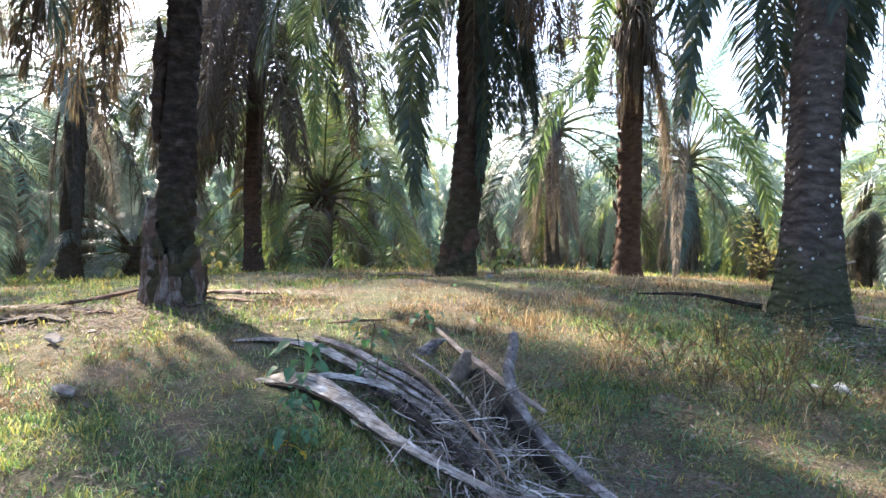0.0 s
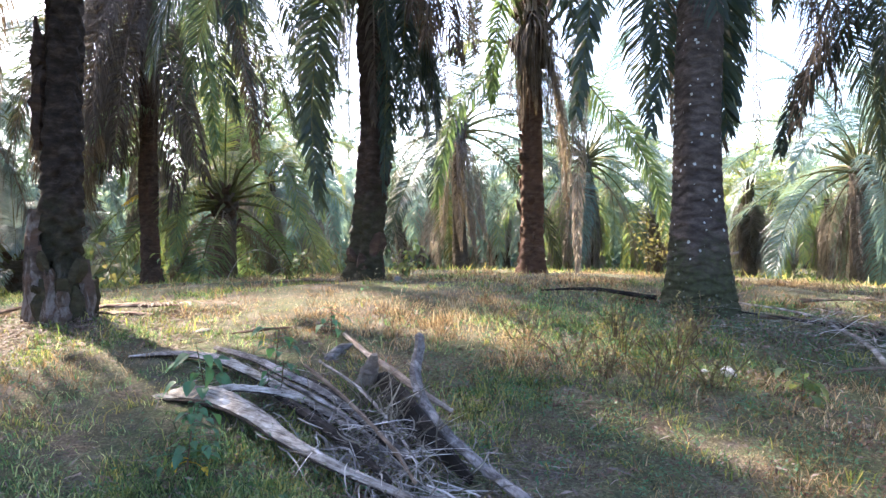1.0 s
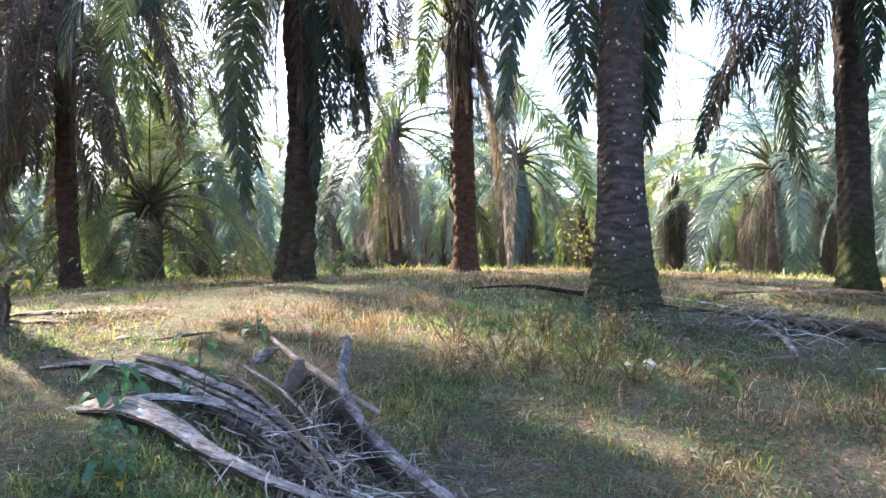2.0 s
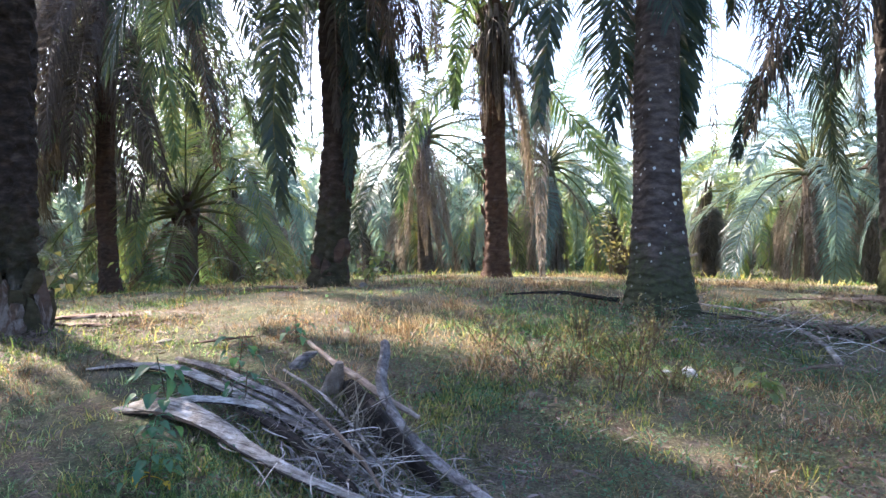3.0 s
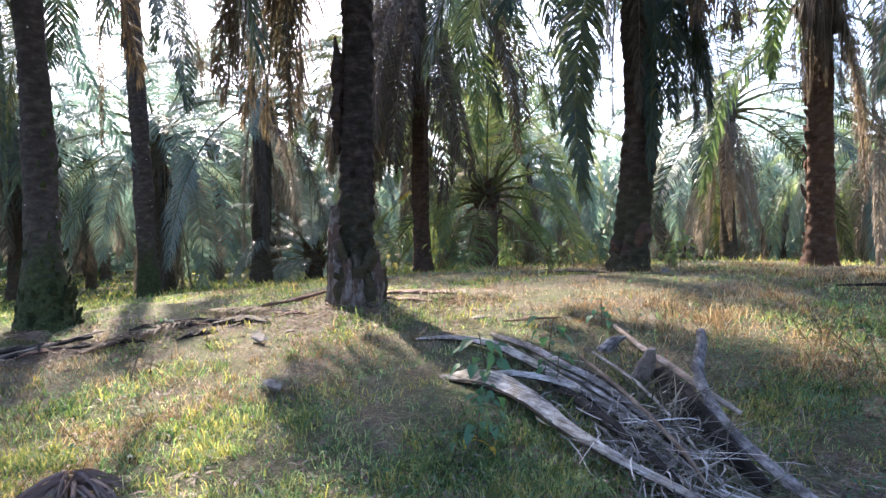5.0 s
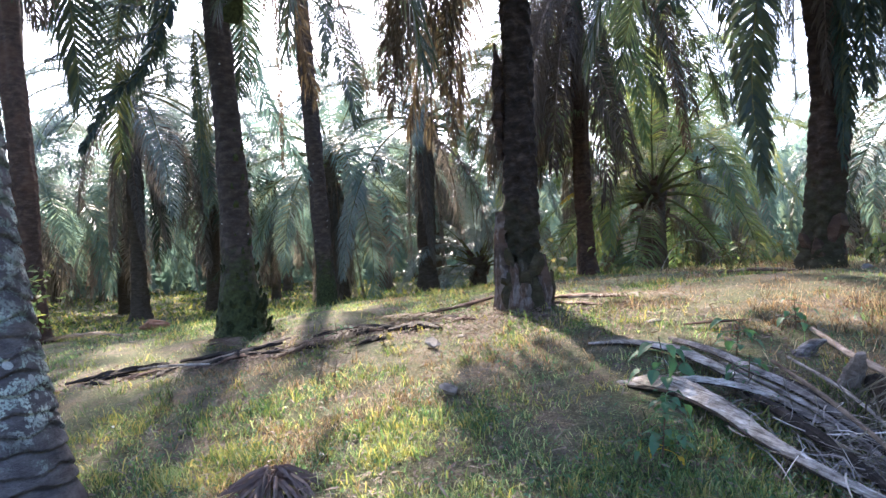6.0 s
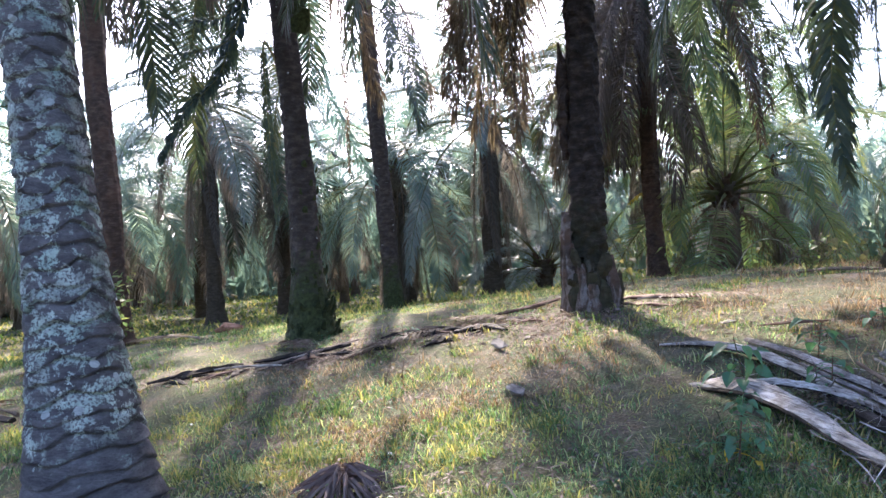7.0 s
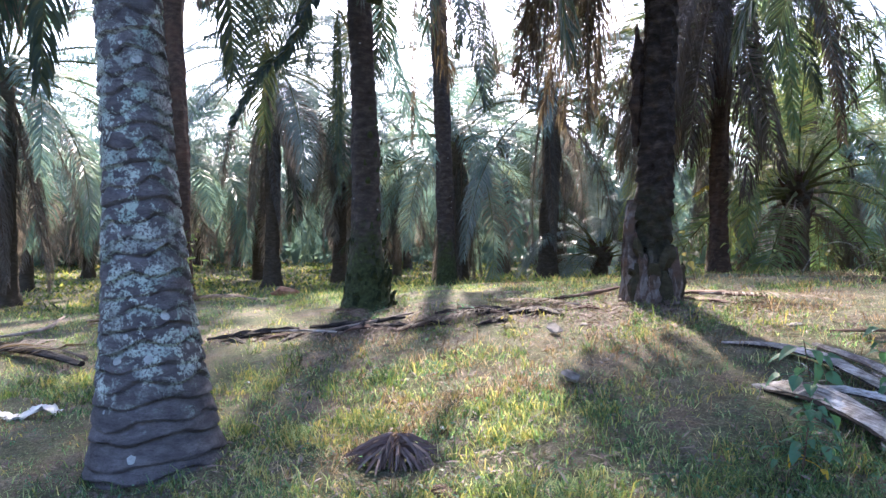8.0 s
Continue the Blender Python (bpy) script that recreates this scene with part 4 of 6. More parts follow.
# ---- the plantation behind: lower palms, row behind row ----
def far_palm(seed, H, leaf_mat, nfr, L, leaf, lowest, pairs, wid, skirt=12):
    rng = np.random.default_rng(seed)
    palm = thing("oil_palm", 0, 0, -200, "plantation oil palm with arching fronds and a skirt of dead ones", "palm tree", "plantation palms")
    t = new("trunk", trunk_mesh("trunk", seed, H, 0.3, 0.2, BARK_FAR, (0, 0), fine=0.1, nt=12, rough=0.03, amp=0.03))
    t.parent = palm
    green, dry = Build(), Build()
    for i in range(nfr + skirt):
        q = i / nfr
        gone = i >= nfr
        if gone:
            el, sag, pw, ln = rng.uniform(-55, -25), 50, 0.3, min(H * 0.97, 4.4) * rng.uniform(0.7, 1.0)
        else:
            el = 70 - (70 + lowest) * q + rng.normal(0, 6)
            sag, pw, ln = 85 + 40 * min(1, q * 1.5), 1.2 - 0.4 * q, L * rng.uniform(0.85, 1.1)
        me = frond_mesh("tmp", seed * 50 + i, ln, int(pairs * (0.7 if gone else 1)), el, sag, leaf, wid, hang=2.2 if gone else 0.95, plume=0.12, power=pw, segs=2, r=0.032, bend=rng.normal(0, 0.5), S=9, joined=True)
        co = np.empty(len(me.vertices) * 3)
        me.vertices.foreach_get("co", co)
        co = co.reshape(-1, 3)
        a = radians(i * 137.5 + rng.normal(0, 10))
        co = np.stack([co[:, 0] * math.cos(a) - co[:, 1] * math.sin(a), co[:, 0] * math.sin(a) + co[:, 1] * math.cos(a), co[:, 2] + H - 0.4 * min(q, 1)], -1)
        (dry if gone else green).add(co, [tuple(p.vertices) for p in me.polygons])
        bpy.data.meshes.remove(me)
    green.make("crown", leaf_mat, palm)
    dry.make("skirt", FAR_DEAD, palm, "hanging dead brown fronds")
    return palm


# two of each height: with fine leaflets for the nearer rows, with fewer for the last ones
KINDS = [(31, 4.9, HAZE_LEAF, 18, 5.2, 1.0, 0), (32, 5.4, HAZE_LEAF, 18, 5.4, 1.05, 5), (33, 3.7, LIGHT_LEAF, 17, 4.6, 0.95, 0), (34, 6.1, GREEN_LEAF, 18, 5.4, 1.05, 10), (35, 4.5, HAZE_LEAF, 17, 5.2, 1.05, 0)]
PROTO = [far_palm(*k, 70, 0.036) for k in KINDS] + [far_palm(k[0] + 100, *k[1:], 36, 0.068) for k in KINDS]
rng = np.random.default_rng(77)
# Lighter leaf colours offset the dark of these backlit crowns.
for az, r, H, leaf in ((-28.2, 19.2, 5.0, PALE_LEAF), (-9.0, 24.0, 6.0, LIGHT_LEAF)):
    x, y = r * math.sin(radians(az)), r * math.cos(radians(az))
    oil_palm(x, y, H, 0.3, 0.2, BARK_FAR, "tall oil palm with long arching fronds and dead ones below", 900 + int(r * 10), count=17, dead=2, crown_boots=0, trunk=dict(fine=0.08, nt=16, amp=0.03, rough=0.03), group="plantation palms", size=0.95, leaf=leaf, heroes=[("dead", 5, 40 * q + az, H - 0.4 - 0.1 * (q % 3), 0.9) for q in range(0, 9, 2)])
taken = [(-9.1, 16.9), (-3.75, 23.7), (-4.1, 2.2), (-2.8, 7.1), (0.2, 9.5), (3, 11.6), (3.3, 6.3), (-4.25, 14.9), (-6.3, 6.6), (-9, 12.1), (-12.3, 7.8), (7.4, 7.3), (5, 9.3), (-3.1, 17.8), (-8.2, 18.3), (3.3, 21)]
first = set()
for gx in np.arange(-46, 42, 4.9):
    for gy in np.arange(-16, 48, 4.8):
        x, y = gx + rng.uniform(-1.6, 1.6), gy + rng.uniform(-1.6, 1.6)
        r, az = math.hypot(x, y), math.degrees(math.atan2(x, y))
        pick, turn, size = int(rng.integers(0, 10)), rng.uniform(0, 360), rng.uniform(0.85, 1.15)
        # Palms behind the camera are unseen extras that close in and shade the place.
        if r > 45 or (abs(az) > 85 and (r > 24 or r < 11 or pick > 4)) or r < 8 or (-88 < az < 55 and r < (16.5 if az < 0 else 18.0)):
            continue
        if 15.5 < az < 26 and r < 24:
            continue
        if min(math.hypot(x - a, y - b) for a, b in taken) < 3.2:
            continue
        k = 3 if abs(az) > 85 else (0, 1, 4, 1, 2, 1, 0, 3, 3, 0)[pick]
        if 3 < az < 45:
            k = (0, 0, 2, 2, 4)[k]
        if 10 < az < 45 and pick in (1, 5, 7) and r < 24:
            continue
        if r < (22.5 if az < 0 else 26.5) and abs(az) < 85:
            # Pale and yellow-green leaf picks imitate crowns lit by sun or haze.
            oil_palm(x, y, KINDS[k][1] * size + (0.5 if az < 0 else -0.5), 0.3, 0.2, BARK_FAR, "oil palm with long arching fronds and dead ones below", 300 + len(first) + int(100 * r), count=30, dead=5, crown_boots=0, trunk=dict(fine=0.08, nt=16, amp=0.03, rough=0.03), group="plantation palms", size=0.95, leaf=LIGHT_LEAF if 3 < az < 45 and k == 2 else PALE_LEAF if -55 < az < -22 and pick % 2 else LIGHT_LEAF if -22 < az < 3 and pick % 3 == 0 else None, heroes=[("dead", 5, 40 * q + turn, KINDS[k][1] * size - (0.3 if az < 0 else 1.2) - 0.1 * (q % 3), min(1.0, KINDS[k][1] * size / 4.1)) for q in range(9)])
            continue
        if r > 24 and az < 10 and pick in (1, 4, 8):
            continue
        if az > 0:
            size *= 0.85
        if r > 29:
            k += 5
        if k not in first:
            PROTO[k].matrix_world = pose(x, y, gz(x, y) - 0.05, 0, 0, turn)
            first.add(k)
        else:
            copy_thing(PROTO[k], pose(x, y, gz(x, y) - 0.05, 0, 0, turn) @ Matrix.Scale(size, 4))
for k, ob in enumerate(PROTO):
    if k not in first:
        for o in (*ob.children, ob):
            bpy.data.objects.remove(o)


# ---- low growth ----
def fast_mesh(name, verts, counts, loops, material):
    """A mesh from arrays: face sizes and the corner indices in a row."""
    me = bpy.data.meshes.new(name)
    me.vertices.add(len(verts))
    me.vertices.foreach_set("co", np.ascontiguousarray(verts, np.float32).ravel())
    me.loops.add(len(loops))
    me.loops.foreach_set("vertex_index", np.ascontiguousarray(loops, np.int32))
    me.polygons.add(len(counts))
    me.polygons.foreach_set("loop_start", np.concatenate([[0], np.cumsum(counts)[:-1]]).astype(np.int32))
    me.polygons.foreach_set("loop_total", np.ascontiguousarray(counts, np.int32))
    me.materials.append(material)
    me.update(calc_edges=True)
    return new(name, me)


def wave(x, y, seed, s):
    """Smooth patches between about -1 and 1."""
    r = np.random.default_rng(seed)
    out = 0
    for k in range(5):
        a, f, p = r.uniform(0, 6.28), s * r.uniform(0.6, 1.8), r.uniform(0, 6.28)
        out = out + np.sin((x * np.cos(a) + y * np.sin(a)) * f + p + 1.2 * np.sin((x * np.sin(a) - y * np.cos(a)) * f * 0.7 + p))
    return out / 3.0


def grass(name, material, label, seed, tufts, blades, h_lo, h_hi, width, keep):
    """Tufts of curved blades over the near ground; keep(x, y): how thick they stand, 0 to 1."""
    r = np.random.default_rng(seed)
    az = np.radians(r.uniform(-80, 52, tufts))
    d = 1.6 * (17.0 / 1.6) ** r.uniform(0, 1, tufts)
    x, y = d * np.sin(az), d * np.cos(az)
    ok = r.uniform(0, 1, tufts) < keep(x, y)
    tall = np.repeat(0.55 + 0.9 * r.uniform(0, 1, int(ok.sum())) ** 2, blades)
    x, y, d = (np.repeat(v[ok], blades) for v in (x, y, d))
    n = len(x)
    x = x + r.normal(0, 0.02, n) * (1 + d / 8)
    y = y + r.normal(0, 0.02, n) * (1 + d / 8)
    base = np.stack([x, y, ground_z(x, y) - 0.02], -1)
    h = r.uniform(h_lo, h_hi, n) * r.uniform(0.5, 1.15, n) * tall
    a, b = r.uniform(0, 6.28, n), r.uniform(0, 6.28, n)
    lean = r.uniform(0.25, 1.25, n)
    out = np.stack([np.cos(a), np.sin(a), 0 * a], -1)
    w = np.stack([np.cos(b), np.sin(b), 0 * b], -1) * (width * (0.5 + d / 13) * r.uniform(0.6, 1.3, n))[:, None] / 2
    mid = base + out * (h * lean * 0.35)[:, None] + np.array([0, 0, 1.0]) * (h * 0.6)[:, None]
    tip = base + out * (h * lean)[:, None] + np.array([0, 0, 1.0]) * (h * (1.0 - 0.35 * lean))[:, None]
    v = np.stack([base - w, base + w, mid + w * 0.8, mid - w * 0.8, tip], 1).reshape(-1, 3)
    i = (np.arange(n) * 5)[:, None]
    loops = np.concatenate([i + np.array([0, 1, 2, 3]), i + np.array([3, 2, 4])], 1).ravel()
    counts = np.tile([4, 3], n)
    return tagged(fast_mesh(name, v, counts, loops, material), label, "grass", kind="stuff")


def turf(name, material, label, seed, n, h_lo, h_hi, width, keep):
    """Short one-piece blades that cover the soil."""
    r = np.random.default_rng(seed)
    az = np.radians(r.uniform(-80, 52, n))
    d = 1.7 * (15.0 / 1.7) ** r.uniform(0, 1, n)
    x, y = d * np.sin(az), d * np.cos(az)
    ok = r.uniform(0, 1, n) < keep(x, y)
    x, y, d = x[ok], y[ok], d[ok]
    n = len(x)
    a, b = r.uniform(0, 6.28, n), r.uniform(0, 6.28, n)
    h = r.uniform(h_lo, h_hi, n) * (0.8 + d / 14)
    base = np.stack([x, y, ground_z(x, y) - 0.015], -1)
    w = np.stack([np.cos(b), np.sin(b), 0 * b], -1) * (width * (0.5 + d / 9) * r.uniform(0.6, 1.4, n))[:, None] / 2
    tip = base + np.stack([np.cos(a), np.sin(a), 0.5 + r.uniform(0, 1.2, n)], -1) * h[:, None]
    v = np.stack([base - w, base + w, tip], 1).reshape(-1, 3)
    return tagged(fast_mesh(name, v, np.full(n, 3), np.arange(3 * n), material), label, "grass", kind="stuff")


def bare(x, y):
    """Bare or littered places: by the feet of the palms, under the fallen fronds, along the debris line."""
    out = np.ones_like(x)
    for cx, cy, rx, ry in ((0.15, 3.75, 0.55, 0.6), (-2.7, 6.9, 1.2, 0.7), (-4.1, 2.25, 0.3, 0.3), (3.3, 6.3, 0.5, 0.5), (-4.2, 6.2, 1.2, 0.45), (-5.5, 5.3, 0.8, 0.4), (-6.4, 4.75, 0.6, 0.35), (-2.35, 4.75, 0.4, 0.3), (-0.3, 5.3, 0.5, 0.4), (0.9, 2.9, 0.5, 0.4)):
        out = out * (1 - 0.85 * np.exp(-(((x - cx) / rx) ** 2 + ((y - cy) / ry) ** 2)))
    return out


def green_share(x, y):
    """Where green grass prevails over straw: sharp patches half a metre to two metres wide."""
    # Straw terms on the crest and left patch also paint in sunlight's gold.
    return 1 / (1 + np.exp(-9 * (wave(x, y, 33, 2.4) + 0.5 * wave(x, y, 34, 6.0) + 0.42 - 1.1 / (1 + np.exp(-2 * (y - 8.8))) + 2.0 * np.exp(-(((x - 2.4) / 0.8) ** 2 + ((y - 6.3) / 0.7) ** 2)) + 1.3 * np.exp(-(((x - 3.9) / 0.9) ** 2 + ((y - 5.0) / 0.8) ** 2)) + 0.8 * np.exp(-(((x + 1.1) / 1.3) ** 2 + ((y - 3.7) / 1.1) ** 2)) + 0.7 * np.exp(-(((x - 1.4) / 0.9) ** 2 + ((y - 4.5) / 0.8) ** 2)) - 0.13 * (x - 0.3) - 1.5 * np.exp(-(((x - 0.8) / 2.2) ** 2 + ((y - 6.6) / 1.5) ** 2)) - 1.8 * np.exp(-(((x + 3.1) / 1.6) ** 2 + ((y - 4.6) / 0.9) ** 2)) - 0.6 * np.exp(-(((x - 2.6) / 1.3) ** 2 + ((y - 3.4) / 0.9) ** 2)))))


def gaps(x, y):
    """Small patches of open soil."""
    return (0.75 + 1.5 * wave(x, y, 35, 4.2) + 0.5 * wave(x, y, 36, 11.0)).clip(0.10, 1)


def lush(x, y):
    return (0.6 + 0.65 * np.exp(-(((x + 1.3) / 1.3) ** 2 + ((y - 3.6) / 1.2) ** 2)) + 0.2 * np.exp(-(((x + 1.6) / 2.2) ** 2 + ((y - 3.2) / 1.6) ** 2)) + 0.5 * wave(x, y, 5, 2.1) - 0.32 * np.exp(-(((x - 1.0) / 2.6) ** 2 + ((y - 6.0) / 1.8) ** 2))).clip(0.3, 1) * bare(x, y)


def parched(x, y):
    return (0.30 - 0.5 * np.exp(-(((x + 1.3) / 1.2) ** 2 + ((y - 3.6) / 1.1) ** 2)) + 0.5 * wave(x, y, 9, 1.9) + 0.5 * np.exp(-(((x - 1.0) / 3.0) ** 2 + ((y - 6.2) / 2.2) ** 2))).clip(0.22, 1) * bare(x, y)


def clump(x, y, seed):
    """Tufts and gaps a hand or two across."""
    return (0.55 + 0.9 * wave(x, y, seed, 9.0) + 0.35 * wave(x, y, seed + 1, 21.0)).clip(0.08, 1.0)


def near_right(x, y):
    """Scrubby mixed growth on the slope beside the heap."""
    return (np.exp(-(((x - 2.6) / 1.9) ** 2 + ((y - 4.0) / 1.9) ** 2)) * (0.75 + 0.5 * wave(x, y, 17, 3.0))).clip(0, 1) * bare(x, y)


grass("grass", GREEN_GRASS, "short patchy green grass on shaded soil", 41, 52000, 13, 0.03, 0.15, 0.0085, lambda x, y: lush(x, y) * clump(x, y, 61) * (0.06 + 0.94 * green_share(x, y)) * gaps(x, y))
grass("dry_grass", STRAW_GRASS, "dry straw-coloured grass in loose tufts", 42, 50000, 10, 0.03, 0.16, 0.0066, lambda x, y: parched(x, y) * clump(x, y, 63) * (1 - 0.9 * green_share(x, y)) * gaps(x, y))
grass("tall_grass", STRAW_GRASS, "thin taller dry grass stalks on the crest", 43, 9000, 4, 0.09, 0.24, 0.004, lambda x, y: (0.8 * np.exp(-(((x - 1.2) / 3.2) ** 2 + ((y - 6.8) / 2.4) ** 2)) + 0.15 * (x > 3.5)).clip(0, 1) * bare(x, y))


turf("turf", FRESH_GRASS, "close short green turf", 44, 560000, 0.012, 0.045, 0.006, lambda x, y: (0.9 + 0.4 * wave(x, y, 5, 2.1)).clip(0.45, 1) * bare(x, y) ** 0.5 * clump(x, y, 69) ** 0.6 * (0.07 + 0.93 * green_share(x, y)) * gaps(x, y))
grass("fresh_grass", FRESH_GRASS, "fresh cool-green grass in the shade beside the fallen fronds", 48, 50000, 10, 0.02, 0.12, 0.0078, lambda x, y: (1.2 * np.exp(-(((x + 1.2) / 1.3) ** 2 + ((y - 3.8) / 1.5) ** 2)) + 0.5 * np.exp(-(((x - 2.6) / 0.9) ** 2 + ((y - 5.6) / 0.9) ** 2)) + 0.8 * np.exp(-(((x - 2.3) / 0.8) ** 2 + ((y - 6.5) / 0.8) ** 2)) + 0.9 * np.exp(-(((x + 4.2) / 1.6) ** 2 + ((y - 2.1) / 0.9) ** 2))).clip(0, 1) * clump(x, y, 77) * bare(x, y))
turf("dry_turf", STRAW_GRASS, "close short dry brown turf", 45, 420000, 0.01, 0.042, 0.006, lambda x, y: (0.6 + 0.5 * wave(x, y, 9, 1.9)).clip(0.35, 1) * (1 - 0.88 * green_share(x, y)) * gaps(x, y) ** 0.6)


grass("slope_grass", STRAW_GRASS, "rank straw-brown grass on the slope by the thick palm", 46, 34000, 10, 0.035, 0.20, 0.0064, lambda x, y: 1.3 * near_right(x, y) * clump(x, y, 65) * (1 - 0.88 * green_share(x, y)) * gaps(x, y))
grass("slope_grass", GREEN_GRASS, "loose green tufts on the slope by the thick palm", 47, 24000, 5, 0.04, 0.17, 0.008, lambda x, y: near_right(x, y) * clump(x, y, 67) * (0.25 + 0.75 * green_share(x, y)) * (0.4 + 0.6 / (1 + np.exp(-(y - 3.7) * 5))))


def round_cover():
    """Thin short turf on the ground beside and behind the camera."""
    r = np.random.default_rng(58)
    n = 70000
    az, d = np.radians(r.uniform(52, 280, n)), 12.0 * np.sqrt(r.uniform(0.0, 1, n))
    x, y = d * np.sin(az), d * np.cos(az)
    a, b = r.uniform(0, 6.28, n), r.uniform(0, 6.28, n)
    base = np.stack([x, y, ground_z(x, y) - 0.015], -1)
    w = np.stack([np.cos(a), np.sin(a), 0 * a], -1) * (0.009 * r.uniform(0.5, 1.5, n))[:, None]
    tip = base + np.stack([np.cos(b), np.sin(b), r.uniform(0.4, 1.6, n)], -1) * r.uniform(0.02, 0.07, n)[:, None]
    v = np.stack([base - w, base + w, tip], 1).reshape(-1, 3)
    tagged(fast_mesh("turf", v, np.full(n, 3), np.arange(3 * n), GREEN_GRASS), "thin short turf around the open ground", "grass", kind="stuff")


round_cover()


def far_cover():
    """Coarse tufts and litter on the ground between the farther palms."""
    r = np.random.default_rng(57)
    n = 60000
    az, d = np.radians(r.uniform(-85, 52, n)), r.uniform(14, 45, n)
    x, y = d * np.sin(az), d * np.cos(az)
    a = r.uniform(0, 6.28, n)
    base = np.stack([x, y, ground_z(x, y) - 0.02], -1)
    w = np.stack([np.cos(a), np.sin(a), 0 * a], -1) * (0.0018 * d * r.uniform(0.5, 1.5, n))[:, None]
    b = r.uniform(0, 6.28, n)
    tip = base + np.stack([np.cos(b), np.sin(b), r.uniform(0.3, 1.6, n)], -1) * (0.05 + 0.12 * r.uniform(0, 1, n) ** 3)[:, None]
    v = np.stack([base - w, base + w, tip], 1).reshape(-1, 3)
    tagged(fast_mesh("undergrowth", v, np.full(n, 3), np.arange(3 * n), GREEN_GRASS), "low green undergrowth between the farther palms", "grass", kind="stuff")


far_cover()


def litter():
    """Small dry leaf bits and twigs lying about."""
    r = np.random.default_rng(51)
    n = 48000
    az, d = np.radians(r.uniform(-80, 50, n)), 1.7 * 7.0 ** r.uniform(0, 1, n)
    x, y = d * np.sin(az), d * np.cos(az)
    heavy = r.uniform(0, 1, n) < 0.22
    x = np.where(heavy, r.normal(-3.3, 1.2, n), x)
    y = np.where(heavy, r.normal(6.45, 0.5, n), y)
    line, u = r.uniform(0, 1, n) < 0.16, r.uniform(0, 1, n)
    x = np.where(line, -6.9 + 3.4 * u + r.normal(0, 0.2, n), x)
    y = np.where(line, 4.35 + 2.1 * u + r.normal(0, 0.22, n), y)
    a = r.uniform(0, 6.28, n)
    ln, wd = 0.012 + 0.055 * r.uniform(0, 1, n) ** 2, r.uniform(0.002, 0.008, n)
    c = np.stack([x, y, ground_z(x, y) + r.uniform(0.005, 0.04, n)], -1)
    u = np.stack([np.cos(a), np.sin(a), r.normal(0, 0.25, n)], -1) * ln[:, None]
    w = np.stack([-np.sin(a), np.cos(a), r.normal(0, 0.4, n)], -1) * wd[:, None]
    up = np.array([0, 0, 1.0]) * (ln * 0.12)[:, None]
    v = np.stack([c - u - up, c - w, c + w, c + u - up], 1).reshape(-1, 3)
    i = (np.arange(n) * 4)[:, None]
    loops = np.concatenate([i + np.array([0, 1, 2]), i + np.array([2, 1, 3])], 1).ravel()
    tagged(fast_mesh("leaf_litter", v, np.tile([3, 3], n), loops, LITTER), "small dry leaf scraps scattered on the soil", "leaf litter", kind="stuff")


litter()


def low_weeds(name, material, label, seed, n, keep, size, high):
    """Small broad leaves in loose clumps close to the soil."""
    r = np.random.default_rng(seed)
    az, d = np.radians(r.uniform(-75, 50, n)), 2.0 * 4.5 ** r.uniform(0, 1, n)
    x, y = d * np.sin(az), d * np.cos(az)
    ok = r.uniform(0, 1, n) < keep(x, y)
    x, y = (np.repeat(v[ok], 26) for v in (x, y))
    k = len(x)
    x, y = x + r.normal(0, 0.06, k), y + r.normal(0, 0.06, k)
    a = r.uniform(0, 6.28, k)
    ln = size * r.uniform(0.5, 1.4, k)
    c = np.stack([x, y, ground_z(x, y) + 0.01 + high * r.uniform(0, 1, k) ** 1.6], -1)
    u = np.stack([np.cos(a), np.sin(a), r.normal(0.1, 0.5, k)], -1) * ln[:, None]
    w = np.stack([-np.sin(a), np.cos(a), r.normal(0, 0.5, k)], -1) * (0.17 * ln)[:, None]
    v = np.stack([c, c + u * 0.5 - w, c + u - [0, 0, 0.004], c + u * 0.5 + w], 1).reshape(-1, 3)
    i = (np.arange(k) * 4)[:, None]
    loops = np.concatenate([i + np.array([0, 1, 2]), i + np.array([0, 2, 3])], 1).ravel()
    tagged(fast_mesh(name, v, np.tile([3, 3], k), loops, material), label, "weeds", kind="stuff")


low_weeds("low_weeds", HERB_LEAF, "small dark green weeds among the grass", 53, 9000, lambda x, y: (0.10 * lush(x, y) + 0.55 * near_right(x, y)) * clump(x, y, 71), 0.026, 0.12)
low_weeds("dry_weeds", WEED_LEAF, "small yellowing weeds among the dry grass", 54, 9000, lambda x, y: (0.08 * parched(x, y) + 0.5 * near_right(x, y)) * clump(x, y, 73), 0.024, 0.2)
def bank(x, y):
    """The overgrown bank beside the thick palm."""
    return np.exp(-(((x - 4.0) / 1.0) ** 2 + ((y - 5.5) / 0.9) ** 2)).clip(0, 1)


low_weeds("low_weeds", HERB_LEAF, "dark green creepers on the bank by the thick palm", 56, 9000, lambda x, y: (0.8 * bank(x, y) + 0.6 * np.exp(-(((x - 2.5) / 0.7) ** 2 + ((y - 6.1) / 0.6) ** 2)) + 0.5 * np.exp(-(((x - 2.3) / 0.5) ** 2 + ((y - 4.9) / 0.4) ** 2))).clip(0, 1) * clump(x, y, 79), 0.03, 0.16)
low_weeds("dead_weeds", LITTER, "matted dead weeds on the bank by the thick palm", 59, 6000, lambda x, y: 0.7 * bank(x, y) * clump(x, y, 81), 0.045, 0.14)
low_weeds("dead_weeds", DEBRIS, "withered red-brown weeds on the slope", 55, 5000, lambda x, y: 0.5 * near_right(x, y) * clump(x, y, 75), 0.028, 0.14)


